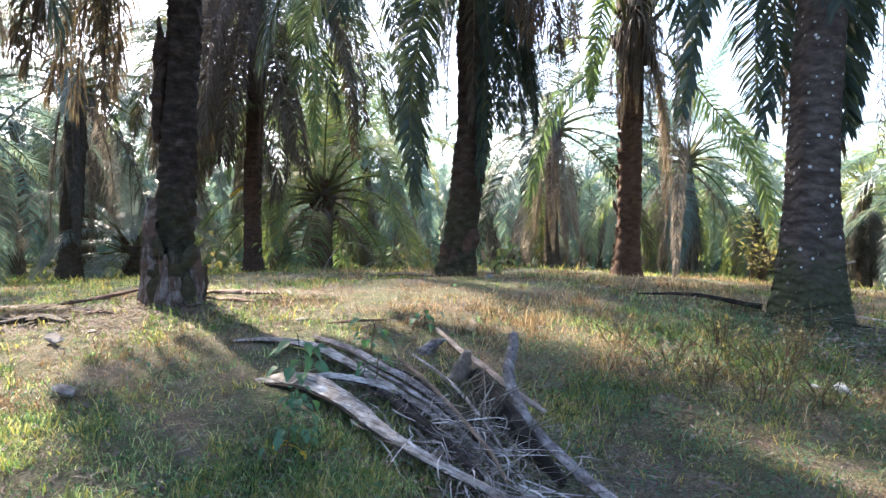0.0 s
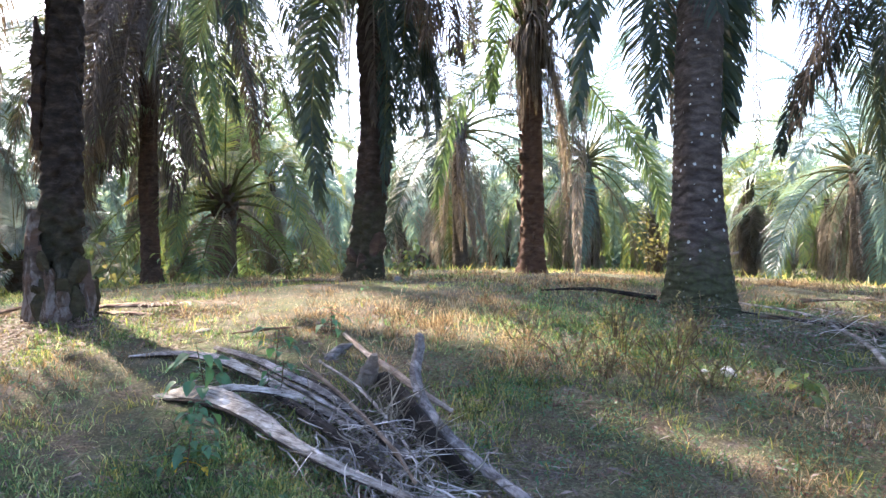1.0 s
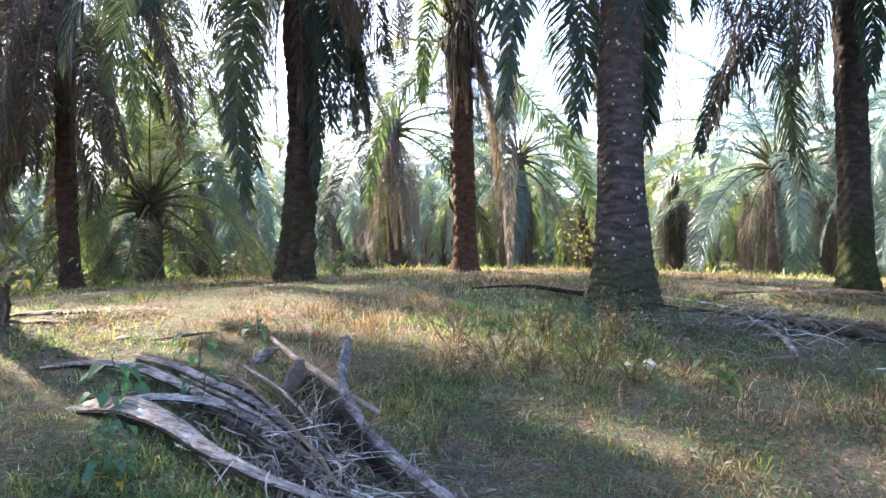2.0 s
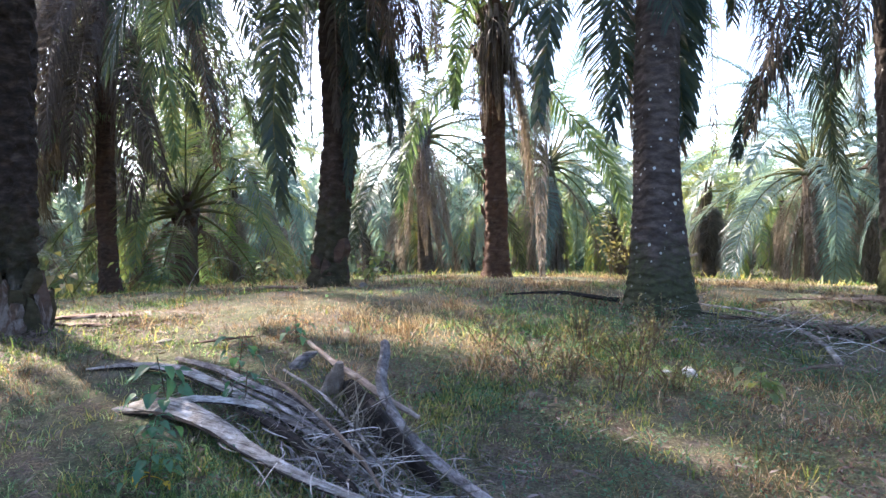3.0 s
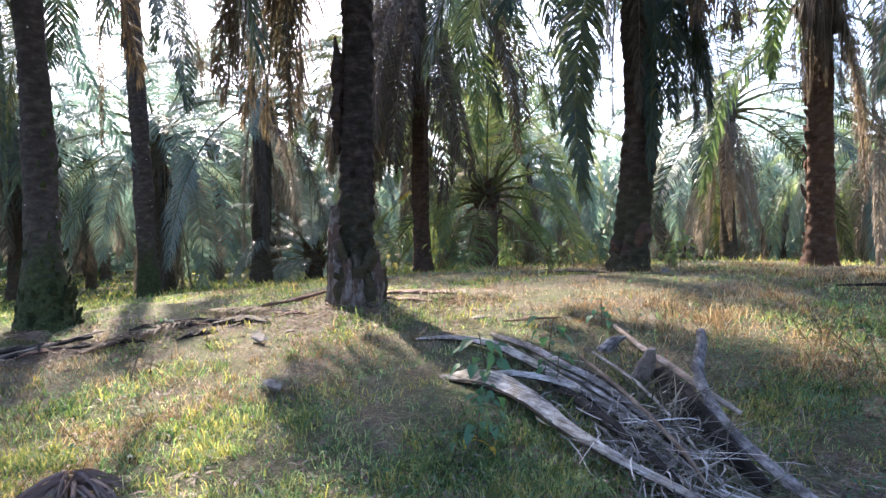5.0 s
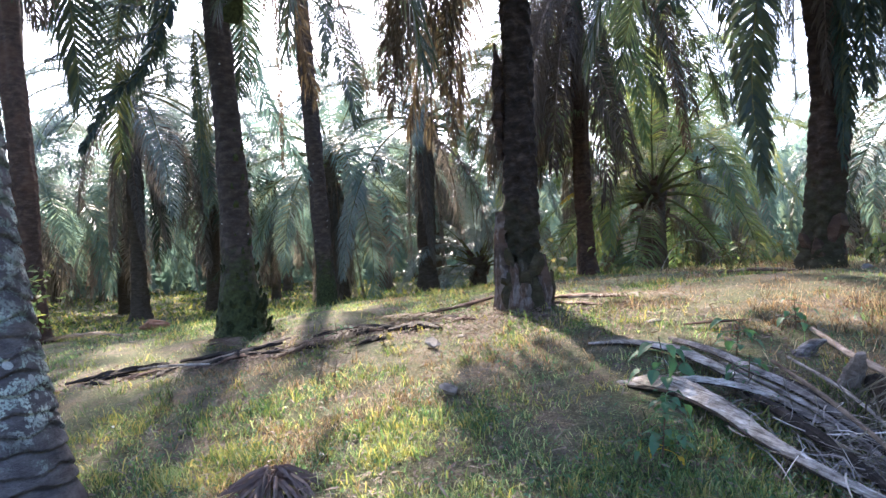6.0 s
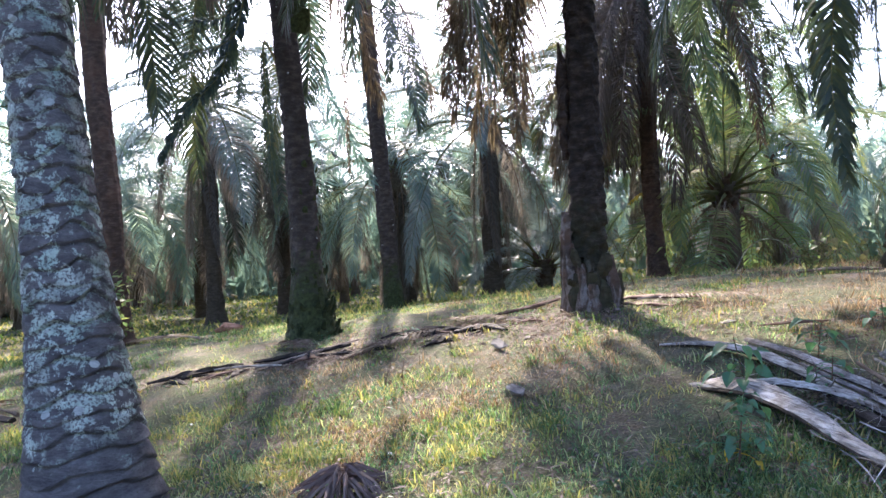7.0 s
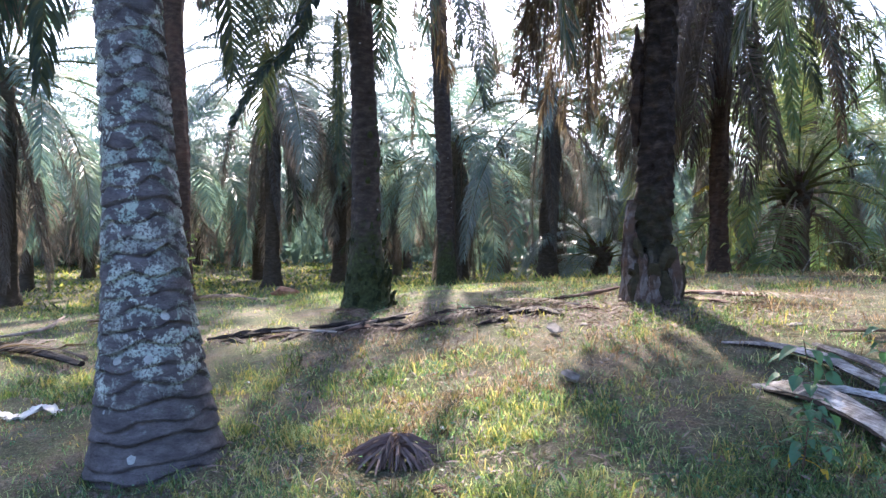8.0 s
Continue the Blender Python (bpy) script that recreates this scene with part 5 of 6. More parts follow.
# ---- the heap of fallen fronds ----
def fallen(name, points, radii, material, label, seed, sides=10, flat=0.6, ridge=0.5, wobble=0.06, category="fallen frond"):
    r = np.random.default_rng(seed)
    p = np.array(points, float)
    mid = p[len(p) // 2].copy()
    v, f = tube(p - mid, radii, sides, flat, wobble, r, 7, ridge)
    turn = math.degrees(math.atan2(p[-1][1] - p[0][1], p[-1][0] - p[0][0])) - 90
    back = np.array(pose(0, 0, 0, 0, 0, -turn).to_3x3())
    b = Build()
    b.add(v @ back.T, f)
    ob = b.make(name, material, smooth=False)
    ob.matrix_world = pose(mid[0], mid[1], mid[2], 0, 0, turn)
    if name == "fallen_petiole":
        q = smooth_path((p - mid) @ back.T, 7)
        rr = np.interp(np.linspace(0, 1, len(q)), np.linspace(0, 1, len(radii)), radii)
        for side, low in ((-1, 0.35), (1, 0.2)):
            e = Build()
            e.add(*tube(q[3:-1:3] + np.stack([side * 0.93 * rr[3:-1:3], 0 * rr[3:-1:3], -low * rr[3:-1:3]], -1), 0.2 * rr[3:-1:3], 6, 0.8, 0.15, r, 3))
            e.make("split_edge", DARK_WOOD, ob, "dark split edge")
        for k in range(7):
            i = int(len(q) * (0.35 + 0.08 * k))
            a, side = q[min(i, len(q) - 1)], 1 if k % 2 else -1
            d = np.array([side * r.uniform(0.05, 0.11), -r.uniform(0.03, 0.1), r.uniform(0.0, 0.05)])
            e = Build()
            e.add(*tube([a, a + 0.6 * d, a + d + (0, 0, -0.015)], [0.006, 0.004, 0.0015], 4, 0.5, k=3))
            e.make("leaflet_stub", GREY_STRIP, ob)
    return tagged(ob, label, category, "fallen fronds")


fallen("fallen_petiole", [(-1.24, 4.60, 0.53), (-0.99, 4.47, 0.57), (-0.77, 4.28, 0.585), (-0.53, 3.96, 0.56), (-0.33, 3.67, 0.50), (-0.14, 3.45, 0.45), (0.02, 3.27, 0.42), (0.16, 3.12, 0.40), (0.42, 2.84, 0.36)],
       [0.03, 0.085, 0.09, 0.066, 0.048, 0.039, 0.035, 0.033, 0.03], GREY_WOOD, "long weathered grey palm petiole with a broad cracked base", 61, flat=0.38, ridge=0.3)
fallen("fallen_petiole", [(-1.62, 5.40, 0.68), (-1.26, 5.32, 0.70), (-0.89, 4.99, 0.70), (-0.64, 4.68, 0.66), (-0.42, 4.43, 0.60), (-0.19, 4.16, 0.54), (0.0, 3.9, 0.48)],
       [0.015, 0.04, 0.05, 0.042, 0.038, 0.032, 0.025], GREY_WOOD, "bleached palm petiole curving into the heap", 62, flat=0.4, ridge=0.3)
fallen("fallen_petiole", [(-1.0, 5.42, 0.72), (-0.64, 4.98, 0.69), (-0.40, 4.58, 0.65), (-0.20, 4.34, 0.61), (-0.01, 4.0, 0.56), (0.15, 3.67, 0.50), (0.3, 3.4, 0.45)],
       [0.02, 0.03, 0.03, 0.026, 0.022, 0.02, 0.016], STREAKED_WOOD, "dark grey split palm petiole under dry leaflets", 63, flat=0.6)
fallen("fallen_petiole", [(-0.95, 4.42, 0.60), (-0.70, 4.36, 0.62), (-0.45, 4.30, 0.60), (-0.25, 4.20, 0.55)], [0.012, 0.035, 0.03, 0.012], GREY_WOOD, "short flat grey sliver of palm petiole", 64, flat=0.4)
fallen("fallen_rachis", [(-0.04, 5.71, 0.76), (0.14, 4.99, 0.70), (0.29, 4.49, 0.67), (0.39, 4.10, 0.64), (0.60, 3.95, 0.52)], [0.018, 0.022, 0.024, 0.025, 0.016], TAN_WOOD, "thin pinkish-brown frond stalk leaning on the heap", 65, 7, 0.9, 0)
fallen("driftwood_branch", [(0.46, 4.42, 0.90), (0.445, 4.30, 0.83), (0.40, 4.09, 0.72), (0.42, 3.85, 0.62), (0.49, 3.54, 0.53), (0.58, 3.32, 0.47), (0.67, 3.12, 0.42), (0.82, 2.82, 0.36)],
       [0.03, 0.035, 0.035, 0.033, 0.031, 0.029, 0.028, 0.026], STREAKED_WOOD, "twisted grey weathered petiole rising out of the heap", 66, 9, 0.75, 0.3, 0.08)
fallen("fallen_rachis", [(-0.29, 4.75, 0.68), (-0.01, 3.99, 0.61), (0.21, 3.29, 0.53), (0.3, 3.0, 0.45)], [0.012, 0.013, 0.012, 0.008], BROWN_WOOD, "thin bare frond stalk across the heap", 67, 6, 1.0, 0)
# Added dark slab: stands for the shaded hollow face of the twisted petiole.
fallen("rotting_trunk_piece", [(0.19, 4.62, 0.60), (0.24, 4.35, 0.61), (0.31, 4.0, 0.57), (0.41, 3.62, 0.50), (0.58, 3.2, 0.38)], [0.01, 0.035, 0.045, 0.04, 0.012], DARK_WOOD, "dark slab on edge for the grey petiole's shaded inner face", 68, 13, 2.3, 0.0, 0.09, "wood")
# The two black stalks are added to darken the shaded gaps in the heap.
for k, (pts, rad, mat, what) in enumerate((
        ([(-0.55, 4.55, 0.60), (-0.25, 4.05, 0.53), (0.05, 3.5, 0.45), (0.2, 3.15, 0.4)], [0.02, 0.035, 0.03, 0.015], DARK_WOOD, "black stalk for the shaded gaps under the dry leaflets"),
        ([(-0.35, 4.7, 0.62), (-0.1, 4.3, 0.57), (0.12, 3.8, 0.5), (0.28, 3.3, 0.43)], [0.02, 0.04, 0.035, 0.015], DARK_WOOD, "black stalk for the shaded gaps under the heap"),
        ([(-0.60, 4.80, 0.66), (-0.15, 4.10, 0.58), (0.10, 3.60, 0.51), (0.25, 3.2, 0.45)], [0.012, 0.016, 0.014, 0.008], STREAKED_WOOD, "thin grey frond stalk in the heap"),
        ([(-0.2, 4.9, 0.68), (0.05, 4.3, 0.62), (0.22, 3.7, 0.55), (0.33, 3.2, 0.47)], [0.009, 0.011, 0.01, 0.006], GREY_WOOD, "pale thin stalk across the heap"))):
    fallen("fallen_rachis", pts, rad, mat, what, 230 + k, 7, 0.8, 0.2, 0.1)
fallen("husk", [(-0.12, 5.18, 0.64), (-0.05, 5.15, 0.72), (0.03, 5.12, 0.76)], [0.10, 0.07, 0.015], STREAKED_WOOD, "grey fibrous husk lump", 69, 11, 0.6, 0, 0.05, "husk")
fallen("husk", [(0.10, 4.58, 0.54), (0.14, 4.50, 0.68), (0.17, 4.42, 0.79)], [0.085, 0.065, 0.025], TAN_WOOD, "torn tan fibrous leaf base standing in the heap", 70, 11, 0.5, 0, 0.08, "husk")


def leaflet_heap(name, label, seed, n, axis, spread, ln, lift, wid=0.0055, rise=0.08):
    """Loose dry leaflets along a line, splayed to both sides."""
    r = np.random.default_rng(seed)
    a, b = np.array(axis[0]), np.array(axis[1])
    t = r.uniform(0, 1, n)
    base = a + (b - a) * t[:, None] + r.normal(0, 1, (n, 3)) * np.array([spread, spread, 0])
    base[:, 2] = ground_z(base[:, 0], base[:, 1]) + 0.02 + np.abs(r.normal(0, lift, n))
    d0 = (b - a) / np.linalg.norm(b - a)
    ang = math.atan2(d0[1], d0[0]) + r.choice([-1, 1], n) * np.abs(r.normal(0.35, 0.45, n))
    d = np.stack([np.cos(ang), np.sin(ang), r.normal(rise, 0.28, n)], -1)
    L = ln * r.uniform(0.5, 1.2, n)
    side = np.stack([-np.sin(ang), np.cos(ang), r.normal(0, 0.5, n)], -1)
    pts, cur = [base], d
    bendv = side * r.normal(0, 0.35, n)[:, None] + np.array([0, 0, -0.3]) * r.uniform(0, 1.4, n)[:, None]
    for k in range(4):
        nxt = pts[-1] + cur * (L / 4)[:, None]
        nxt[:, 2] = np.maximum(nxt[:, 2], ground_z(nxt[:, 0], nxt[:, 1]) + 0.012)
        pts.append(nxt)
        cur = cur + bendv * 0.5
        cur /= np.linalg.norm(cur, axis=1, keepdims=True)
    w = side * (wid * r.uniform(0.5, 1.4, n))[:, None] / 2
    rows = []
    for k, q in enumerate((0.8, 1, 0.9, 0.6)):
        rows += [pts[k] + w * q, pts[k] - w * q]
    rows.append(pts[4])
    v = np.stack(rows, 1).reshape(-1, 3)
    i = (np.arange(n) * 9)[:, None]
    loops = np.concatenate([i + np.array(q) for q in ([0, 1, 3, 2], [2, 3, 5, 4], [4, 5, 7, 6], [6, 7, 8])], 1).ravel()
    tagged(fast_mesh(name, v, np.tile([4, 4, 4, 3], n), loops, GREY_STRIP), label, "dry leaves", kind="stuff")


leaflet_heap("dry_leaflets", "tangle of thin grey dry palm leaflets", 71, 300, ((0.0, 3.9, 0), (0.36, 3.0, 0)), 0.12, 0.42, 0.06, 0.007)
leaflet_heap("dry_leaflets", "stiff pale leaflets standing up against the dark slab", 79, 130, ((0.12, 4.2, 0), (0.36, 3.5, 0)), 0.06, 0.3, 0.06, 0.008, 0.9)
leaflet_heap("dry_leaflets", "grey dry leaflets spread beside the petioles", 72, 300, ((-0.7, 4.75, 0), (0.2, 3.4, 0)), 0.17, 0.42, 0.03)
leaflet_heap("dry_leaflets", "sparse grey leaflets at the edge of the heap", 73, 120, ((0.7, 3.6, 0), (0.85, 2.9, 0)), 0.14, 0.2, 0.02)
leaflet_heap("dry_leaflets", "dry leaflets littered at the foot of the thick palm", 74, 260, ((3.5, 5.7, 0), (4.6, 4.9, 0)), 0.35, 0.5, 0.03)

# logs and old fronds further off
fallen("fallen_frond", [(3.75, 6.5, 0.87), (4.11, 5.86, 0.80), (4.10, 5.26, 0.70), (3.98, 4.86, 0.65), (3.80, 4.46, 0.57)], [0.01, 0.014, 0.018, 0.021, 0.026], GREY_WOOD, "pale bent frond stalk lying by the thick palm", 75, 8, 0.7, 0.3)
fallen("fallen_frond", [(3.78, 4.44, 0.56), (3.6, 4.42, 0.57), (3.36, 4.42, 0.55)], [0.015, 0.02, 0.01], BROWN_WOOD, "short brown curved stalk on the grass", 76, 7, 0.8, 0)
fallen("fallen_frond", [(3.55, 6.05, 0.82), (3.97, 5.66, 0.76), (4.3, 5.33, 0.70), (4.54, 4.96, 0.63), (4.9, 4.5, 0.55)], [0.008, 0.018, 0.02, 0.016, 0.006], DARK_WOOD, "dark old frond lying across the slope", 77, 9, 0.6, 0.3)
fallen("fallen_frond", [(2.05, 7.3, gz(2.05, 7.3) + 0.03), (2.6, 7.15, gz(2.6, 7.15) + 0.06), (3.1, 6.72, gz(3.1, 6.72) + 0.04)], [0.01, 0.024, 0.035], DARK_WOOD, "dark log behind the thick palm on the crest", 78, 9, 0.7, 0.2)
fallen("fallen_frond", [(-6.7, 4.45, 0.36), (-6.36, 4.79, 0.42), (-5.96, 5.1, 0.47)], [0.02, 0.05, 0.03], DARK_WOOD, "dark sodden frond stalk in a line of debris", 79, 9, 0.5, 0.3, 0.2)
fallen("fallen_frond", [(-5.9, 5.2, 0.48), (-5.37, 5.45, 0.54), (-5.0, 5.75, 0.60)], [0.03, 0.045, 0.02], DARK_WOOD, "broken dark frond stalk in the debris", 80, 9, 0.5, 0.3, 0.2)
fallen("fallen_frond", [(-4.75, 5.95, 0.64), (-4.33, 6.2, 0.70), (-3.85, 6.2, 0.71)], [0.02, 0.055, 0.03], DARK_WOOD, "rotting dark frond base in the debris line", 94, 9, 0.5, 0.3, 0.2)
fallen("fallen_frond", [(-3.9, 6.75, 0.77), (-3.5, 7.15, 0.84), (-3.3, 7.7, 0.90)], [0.015, 0.035, 0.02], DEBRIS, "brown frond stalk leading to the dark palm", 81, 8, 0.6, 0.2, 0.15)


slab_rng = random.Random(12)
for i in range(16):
    u = (i + slab_rng.random()) / 16
    x, y, a, k = -6.8 + 3.6 * u + slab_rng.gauss(0, 0.12), 4.4 + 2.1 * u + slab_rng.gauss(0, 0.16), slab_rng.gauss(0.5, 0.5), slab_rng.uniform(0.12, 0.3)
    dx, dy = k * math.cos(a), k * math.sin(a)
    fallen("bark_piece", [(x - dx, y - dy, gz(x - dx, y - dy) + 0.02), (x, y, gz(x, y) + 0.045), (x + dx, y + dy, gz(x + dx, y + dy) + 0.02)], [0.015, slab_rng.uniform(0.035, 0.07), 0.015], DARK_WOOD if i % 3 else DEBRIS, "broken dark piece of old frond in the debris line", 200 + i, 8, 0.4, 0.2, 0.2, "bark")


def lying_frond(i, x, y, turn, scale, label):
    """A whole old frond on the ground, tipped to the slope."""
    c, s2 = math.cos(radians(turn)), math.sin(radians(turn))
    rise = (gz(x + 2 * scale * c, y + 2 * scale * s2) - gz(x, y)) / (2 * scale)
    ob = new("fallen_frond", LYING[i])
    ob.matrix_world = pose(x, y, gz(x, y) + 0.05, 0, 0, turn) @ pose(0, 0, 0, 0, -math.degrees(math.atan(rise)), 0) @ Matrix.Scale(scale, 4)
    add_stalk(ob)
    tagged(ob, label, "fallen frond", "fallen fronds")


lying_frond(0, -4.0, 6.4, 232, 0.55, "withered brown frond lying in the debris line")
lying_frond(2, -5.3, 5.5, 150, 0.6, "matted dark frond on the ground by the mossy palm")
lying_frond(1, -3.3, 6.5, 165, 0.5, "tan dry frond beside the dark palm")
lying_frond(0, -7.4, 3.5, 175, 1.0, "dark old frond lying beyond the lichened palm")
lying_frond(2, -8.6, 4.4, 150, 1.1, "brown frond lying on shaded grass")
lying_frond(1, -9.8, 7.6, 170, 1.0, "dry frond on sunlit grass")
lying_frond(2, 3.7, 5.9, 320, 1.0, "dark withered frond beside the thick palm")
lying_frond(0, 3.9, 5.4, 340, 0.9, "brown withered frond on the slope")
lying_frond(2, 4.6, 6.6, 350, 1.0, "grey-brown frond behind the thick palm")
lying_frond(1, -2.3, 7.2, 350, 0.5, "short dry frond at the foot of the dark palm")
fallen("stick", [(-5.6, 4.93, 0.47), (-5.3, 5.37, 0.55), (-5.05, 5.95, 0.63)], [0.012, 0.014, 0.01], TAN_WOOD, "pale straight stick on the debris", 82, 6, 1, 0, 0.05, "stick")
fallen("stick", [(-6.2, 4.9, 0.44), (-5.8, 4.95, 0.48), (-5.3, 5.0, 0.5)], [0.012, 0.014, 0.01], GREY_WOOD, "grey stick on the debris", 83, 6, 1, 0, 0.05, "stick")
fallen("fallen_frond", [(-9.3, 3.4, 0.16), (-8.07, 3.38, 0.21), (-7.1, 3.30, 0.22)], [0.04, 0.06, 0.04], DARK_WOOD, "old dark fronds lying beyond the lichened palm", 84, 9, 0.6, 0.2, 0.12)
fallen("fallen_frond", [(-10.4, 3.7, 0.13), (-10.2, 4.3, 0.2), (-11.5, 5.2, 0.2)], [0.02, 0.03, 0.02], TAN_WOOD, "thin tan frond stalk on the grass", 85, 7, 0.8, 0)
fallen("bark_piece", [(-2.62, 7.5, 0.88), (-2.16, 7.34, 0.91), (-1.65, 7.15, 0.91)], [0.05, 0.085, 0.03], DEBRIS, "flat reddish slab of rotten frond base", 86, 9, 0.3, 0, 0.15, "bark")
fallen("bark_piece", [(-2.4, 7.1, 0.86), (-2.1, 6.95, 0.86), (-1.85, 6.9, 0.85)], [0.04, 0.07, 0.03], DEBRIS, "small reddish bark slab beside the dark palm", 87, 9, 0.3, 0, 0.15, "bark")
fallen("bark_piece", [(-3.9, 6.1, 0.69), (-3.6, 6.2, 0.73), (-3.3, 6.1, 0.71)], [0.05, 0.09, 0.03], DARK_WOOD, "curled dark slab of bark", 88, 9, 0.45, 0, 0.15, "bark")
fallen("fallen_frond", [(-0.95, 9.3, 1.0), (-0.6, 9.2, 1.03), (-0.1, 9.1, 1.01)], [0.02, 0.04, 0.03], BROWN_WOOD, "short brown stalk at the foot of the crest palm", 89, 7, 0.6, 0)
fallen("fallen_frond", [(-1.0, 5.95, 0.76), (-0.75, 5.9, 0.79), (-0.45, 6.05, 0.79)], [0.008, 0.022, 0.008], DEBRIS, "curved reddish stalk on the lit grass", 90, 6, 0.7, 0)
fallen("arched_stem", [(-2.4, 13.6, 0.75), (-2.1, 13.6, 1.25), (-1.75, 13.6, 1.4), (-1.4, 13.6, 1.2), (-1.2, 13.6, 0.75)], [0.012, 0.011, 0.01, 0.009, 0.006], GREY_WOOD, "thin pale stem bowed to the ground", 91, 5, 1, 0, 0.02, "stem")
fallen("arched_stem", [(-1.7, 13.9, 0.75), (-1.45, 13.9, 1.0), (-1.1, 13.9, 1.05), (-0.8, 13.9, 0.8)], [0.01, 0.01, 0.008, 0.006], GREY_WOOD, "second thin bowed stem", 92, 5, 1, 0, 0.02, "stem")


# ---- stones and scraps ----
def rock(name, x, y, size, material, label, seed, squash=(1, 0.8, 0.6), category="rock", sink=0.3, tilt=0, cut=0.5, uneven=0.06):
    r = np.random.default_rng(seed)
    bm = bmesh.new()
    bmesh.ops.create_icosphere(bm, subdivisions=2, radius=1)
    k = r.normal(size=(11, 3))
    k /= np.linalg.norm(k, axis=1, keepdims=True)
    for v in bm.verts:
        c = np.array(v.co)
        for q in k:
            over = c @ q - cut
            if over > 0:
                c = c - q * over * 0.95
        c = c * (1 + uneven * r.normal())
        v.co = Vector(c * np.array(squash) * size)
    me = bpy.data.meshes.new(name)
    bm.to_mesh(me)
    bm.free()
    me.materials.append(material)
    ob = new(name, me)
    ob.matrix_world = pose(x, y, gz(x, y) + size * squash[2] * (1 - 2 * sink), tilt, tilt * 0.6, r.uniform(0, 360))
    return tagged(ob, label, category)


rock("rock", 2.65, 4.55, 0.085, WHITE_ROCK, "pale angular lump of rock on bare soil", 1)
rock("rock", 2.50, 4.62, 0.04, WHITE_ROCK, "small pale stone beside a larger one", 2)
rock("broken_stone", -2.33, 4.28, 0.19, SLATE, "dark broken slab with a pale upper edge", 3, (1.2, 0.7, 0.42), "rock", 0.1, 24, 0.3, 0.015)
rock("rock", -2.94, 5.85, 0.075, DARK_ROCK, "flat pale stone in the grass", 4, (1.2, 0.8, 0.3))
rock("broken_stone", -3.1, 5.5, 0.17, DARK_ROCK, "tilted grey slab in dry litter", 5, (1.2, 0.7, 0.35), "rock", 0.1, 16, 0.32, 0.015)
rock("rock", -1.23, 6.13, 0.10, DARK_ROCK, "low half-buried stone in lit grass", 6, (1.3, 0.9, 0.4), "rock", 0.5, 8, 0.4, 0.02)
rock("rock", 0.6, 8.9, 0.09, DARK_ROCK, "small stone beside the crest palm", 7)
rock("husk_clump", -11.0, 9.26, 0.32, ORANGE_DIRT, "low orange-brown heap of husks", 8, (1.1, 0.8, 0.5), "heap", 0.2)
# Plain lump added for a small grey shape of unknown nature.
rock("crumpled_bag", 4.05, 7.05, 0.16, DARK_ROCK, "small grey lump with a pale stick behind the palm", 9, (0.8, 0.8, 1.2), "lump", 0.15)
rock("paper_scrap", -4.9, 3.58, 0.035, PLASTIC, "small white scrap on the grass", 10, (1.2, 0.8, 0.3), "litter", 0.1)
rock("paper_scrap", -2.75, 3.35, 0.03, PLASTIC, "tiny white scrap in the grass", 12, (1.2, 0.8, 0.3), "litter", 0.1)
fallen("stick", [(3.86, 6.9, 1.28), (3.98, 6.9, 1.31), (4.1, 6.88, 1.35)], [0.014, 0.016, 0.014], TAN_WOOD, "pale stick standing out behind the palm", 93, 6, 1, 0, 0.02, "stick")


def plastic_sheet():
    r = np.random.default_rng(4)
    xs, ys = np.linspace(-0.2, 0.2, 14), np.linspace(-0.07, 0.07, 7)
    b = Build()
    for side in (0.006, -0.006):
        v = [(x, y + 0.03 * math.sin(9 * x), 0.045 + side + 0.03 * math.sin(17 * x + 5 * y) + 0.012 * r.normal()) for x in xs for y in ys]
        f = [(i * 7 + j, i * 7 + j + 1, (i + 1) * 7 + j + 1, (i + 1) * 7 + j) for i in range(13) for j in range(6)]
        b.add(v, f)
    ob = b.make("plastic_bag", PLASTIC, smooth=True)
    ob.matrix_world = pose(-5.88, 2.31, gz(-5.88, 2.31), 0, 0, 40)
    tagged(ob, "crumpled white plastic bag lying on the grass", "plastic bag")


plastic_sheet()


# ---- seedlings and weeds ----
def leaf_blade(ln, wd, curl):
    """A pointed heart-shaped leaf along +x, creased down its middle."""
    prof = [(0.0, 0.25), (0.12, 0.8), (0.32, 1.0), (0.6, 0.72), (0.85, 0.3)]
    v, f = [], []
    for u, w in prof:
        z = -curl * ln * u * u
        v += [(u * ln, -w * wd / 2, z + 0.12 * wd * w), (u * ln, 0, z), (u * ln, w * wd / 2, z + 0.12 * wd * w)]
    v.append((ln, 0, -curl * ln))
    for i in range(4):
        a = 3 * i
        f += [(a, a + 1, a + 4, a + 3), (a + 1, a + 2, a + 5, a + 4)]
    f += [(12, 13, 15), (13, 14, 15)]
    return v, f


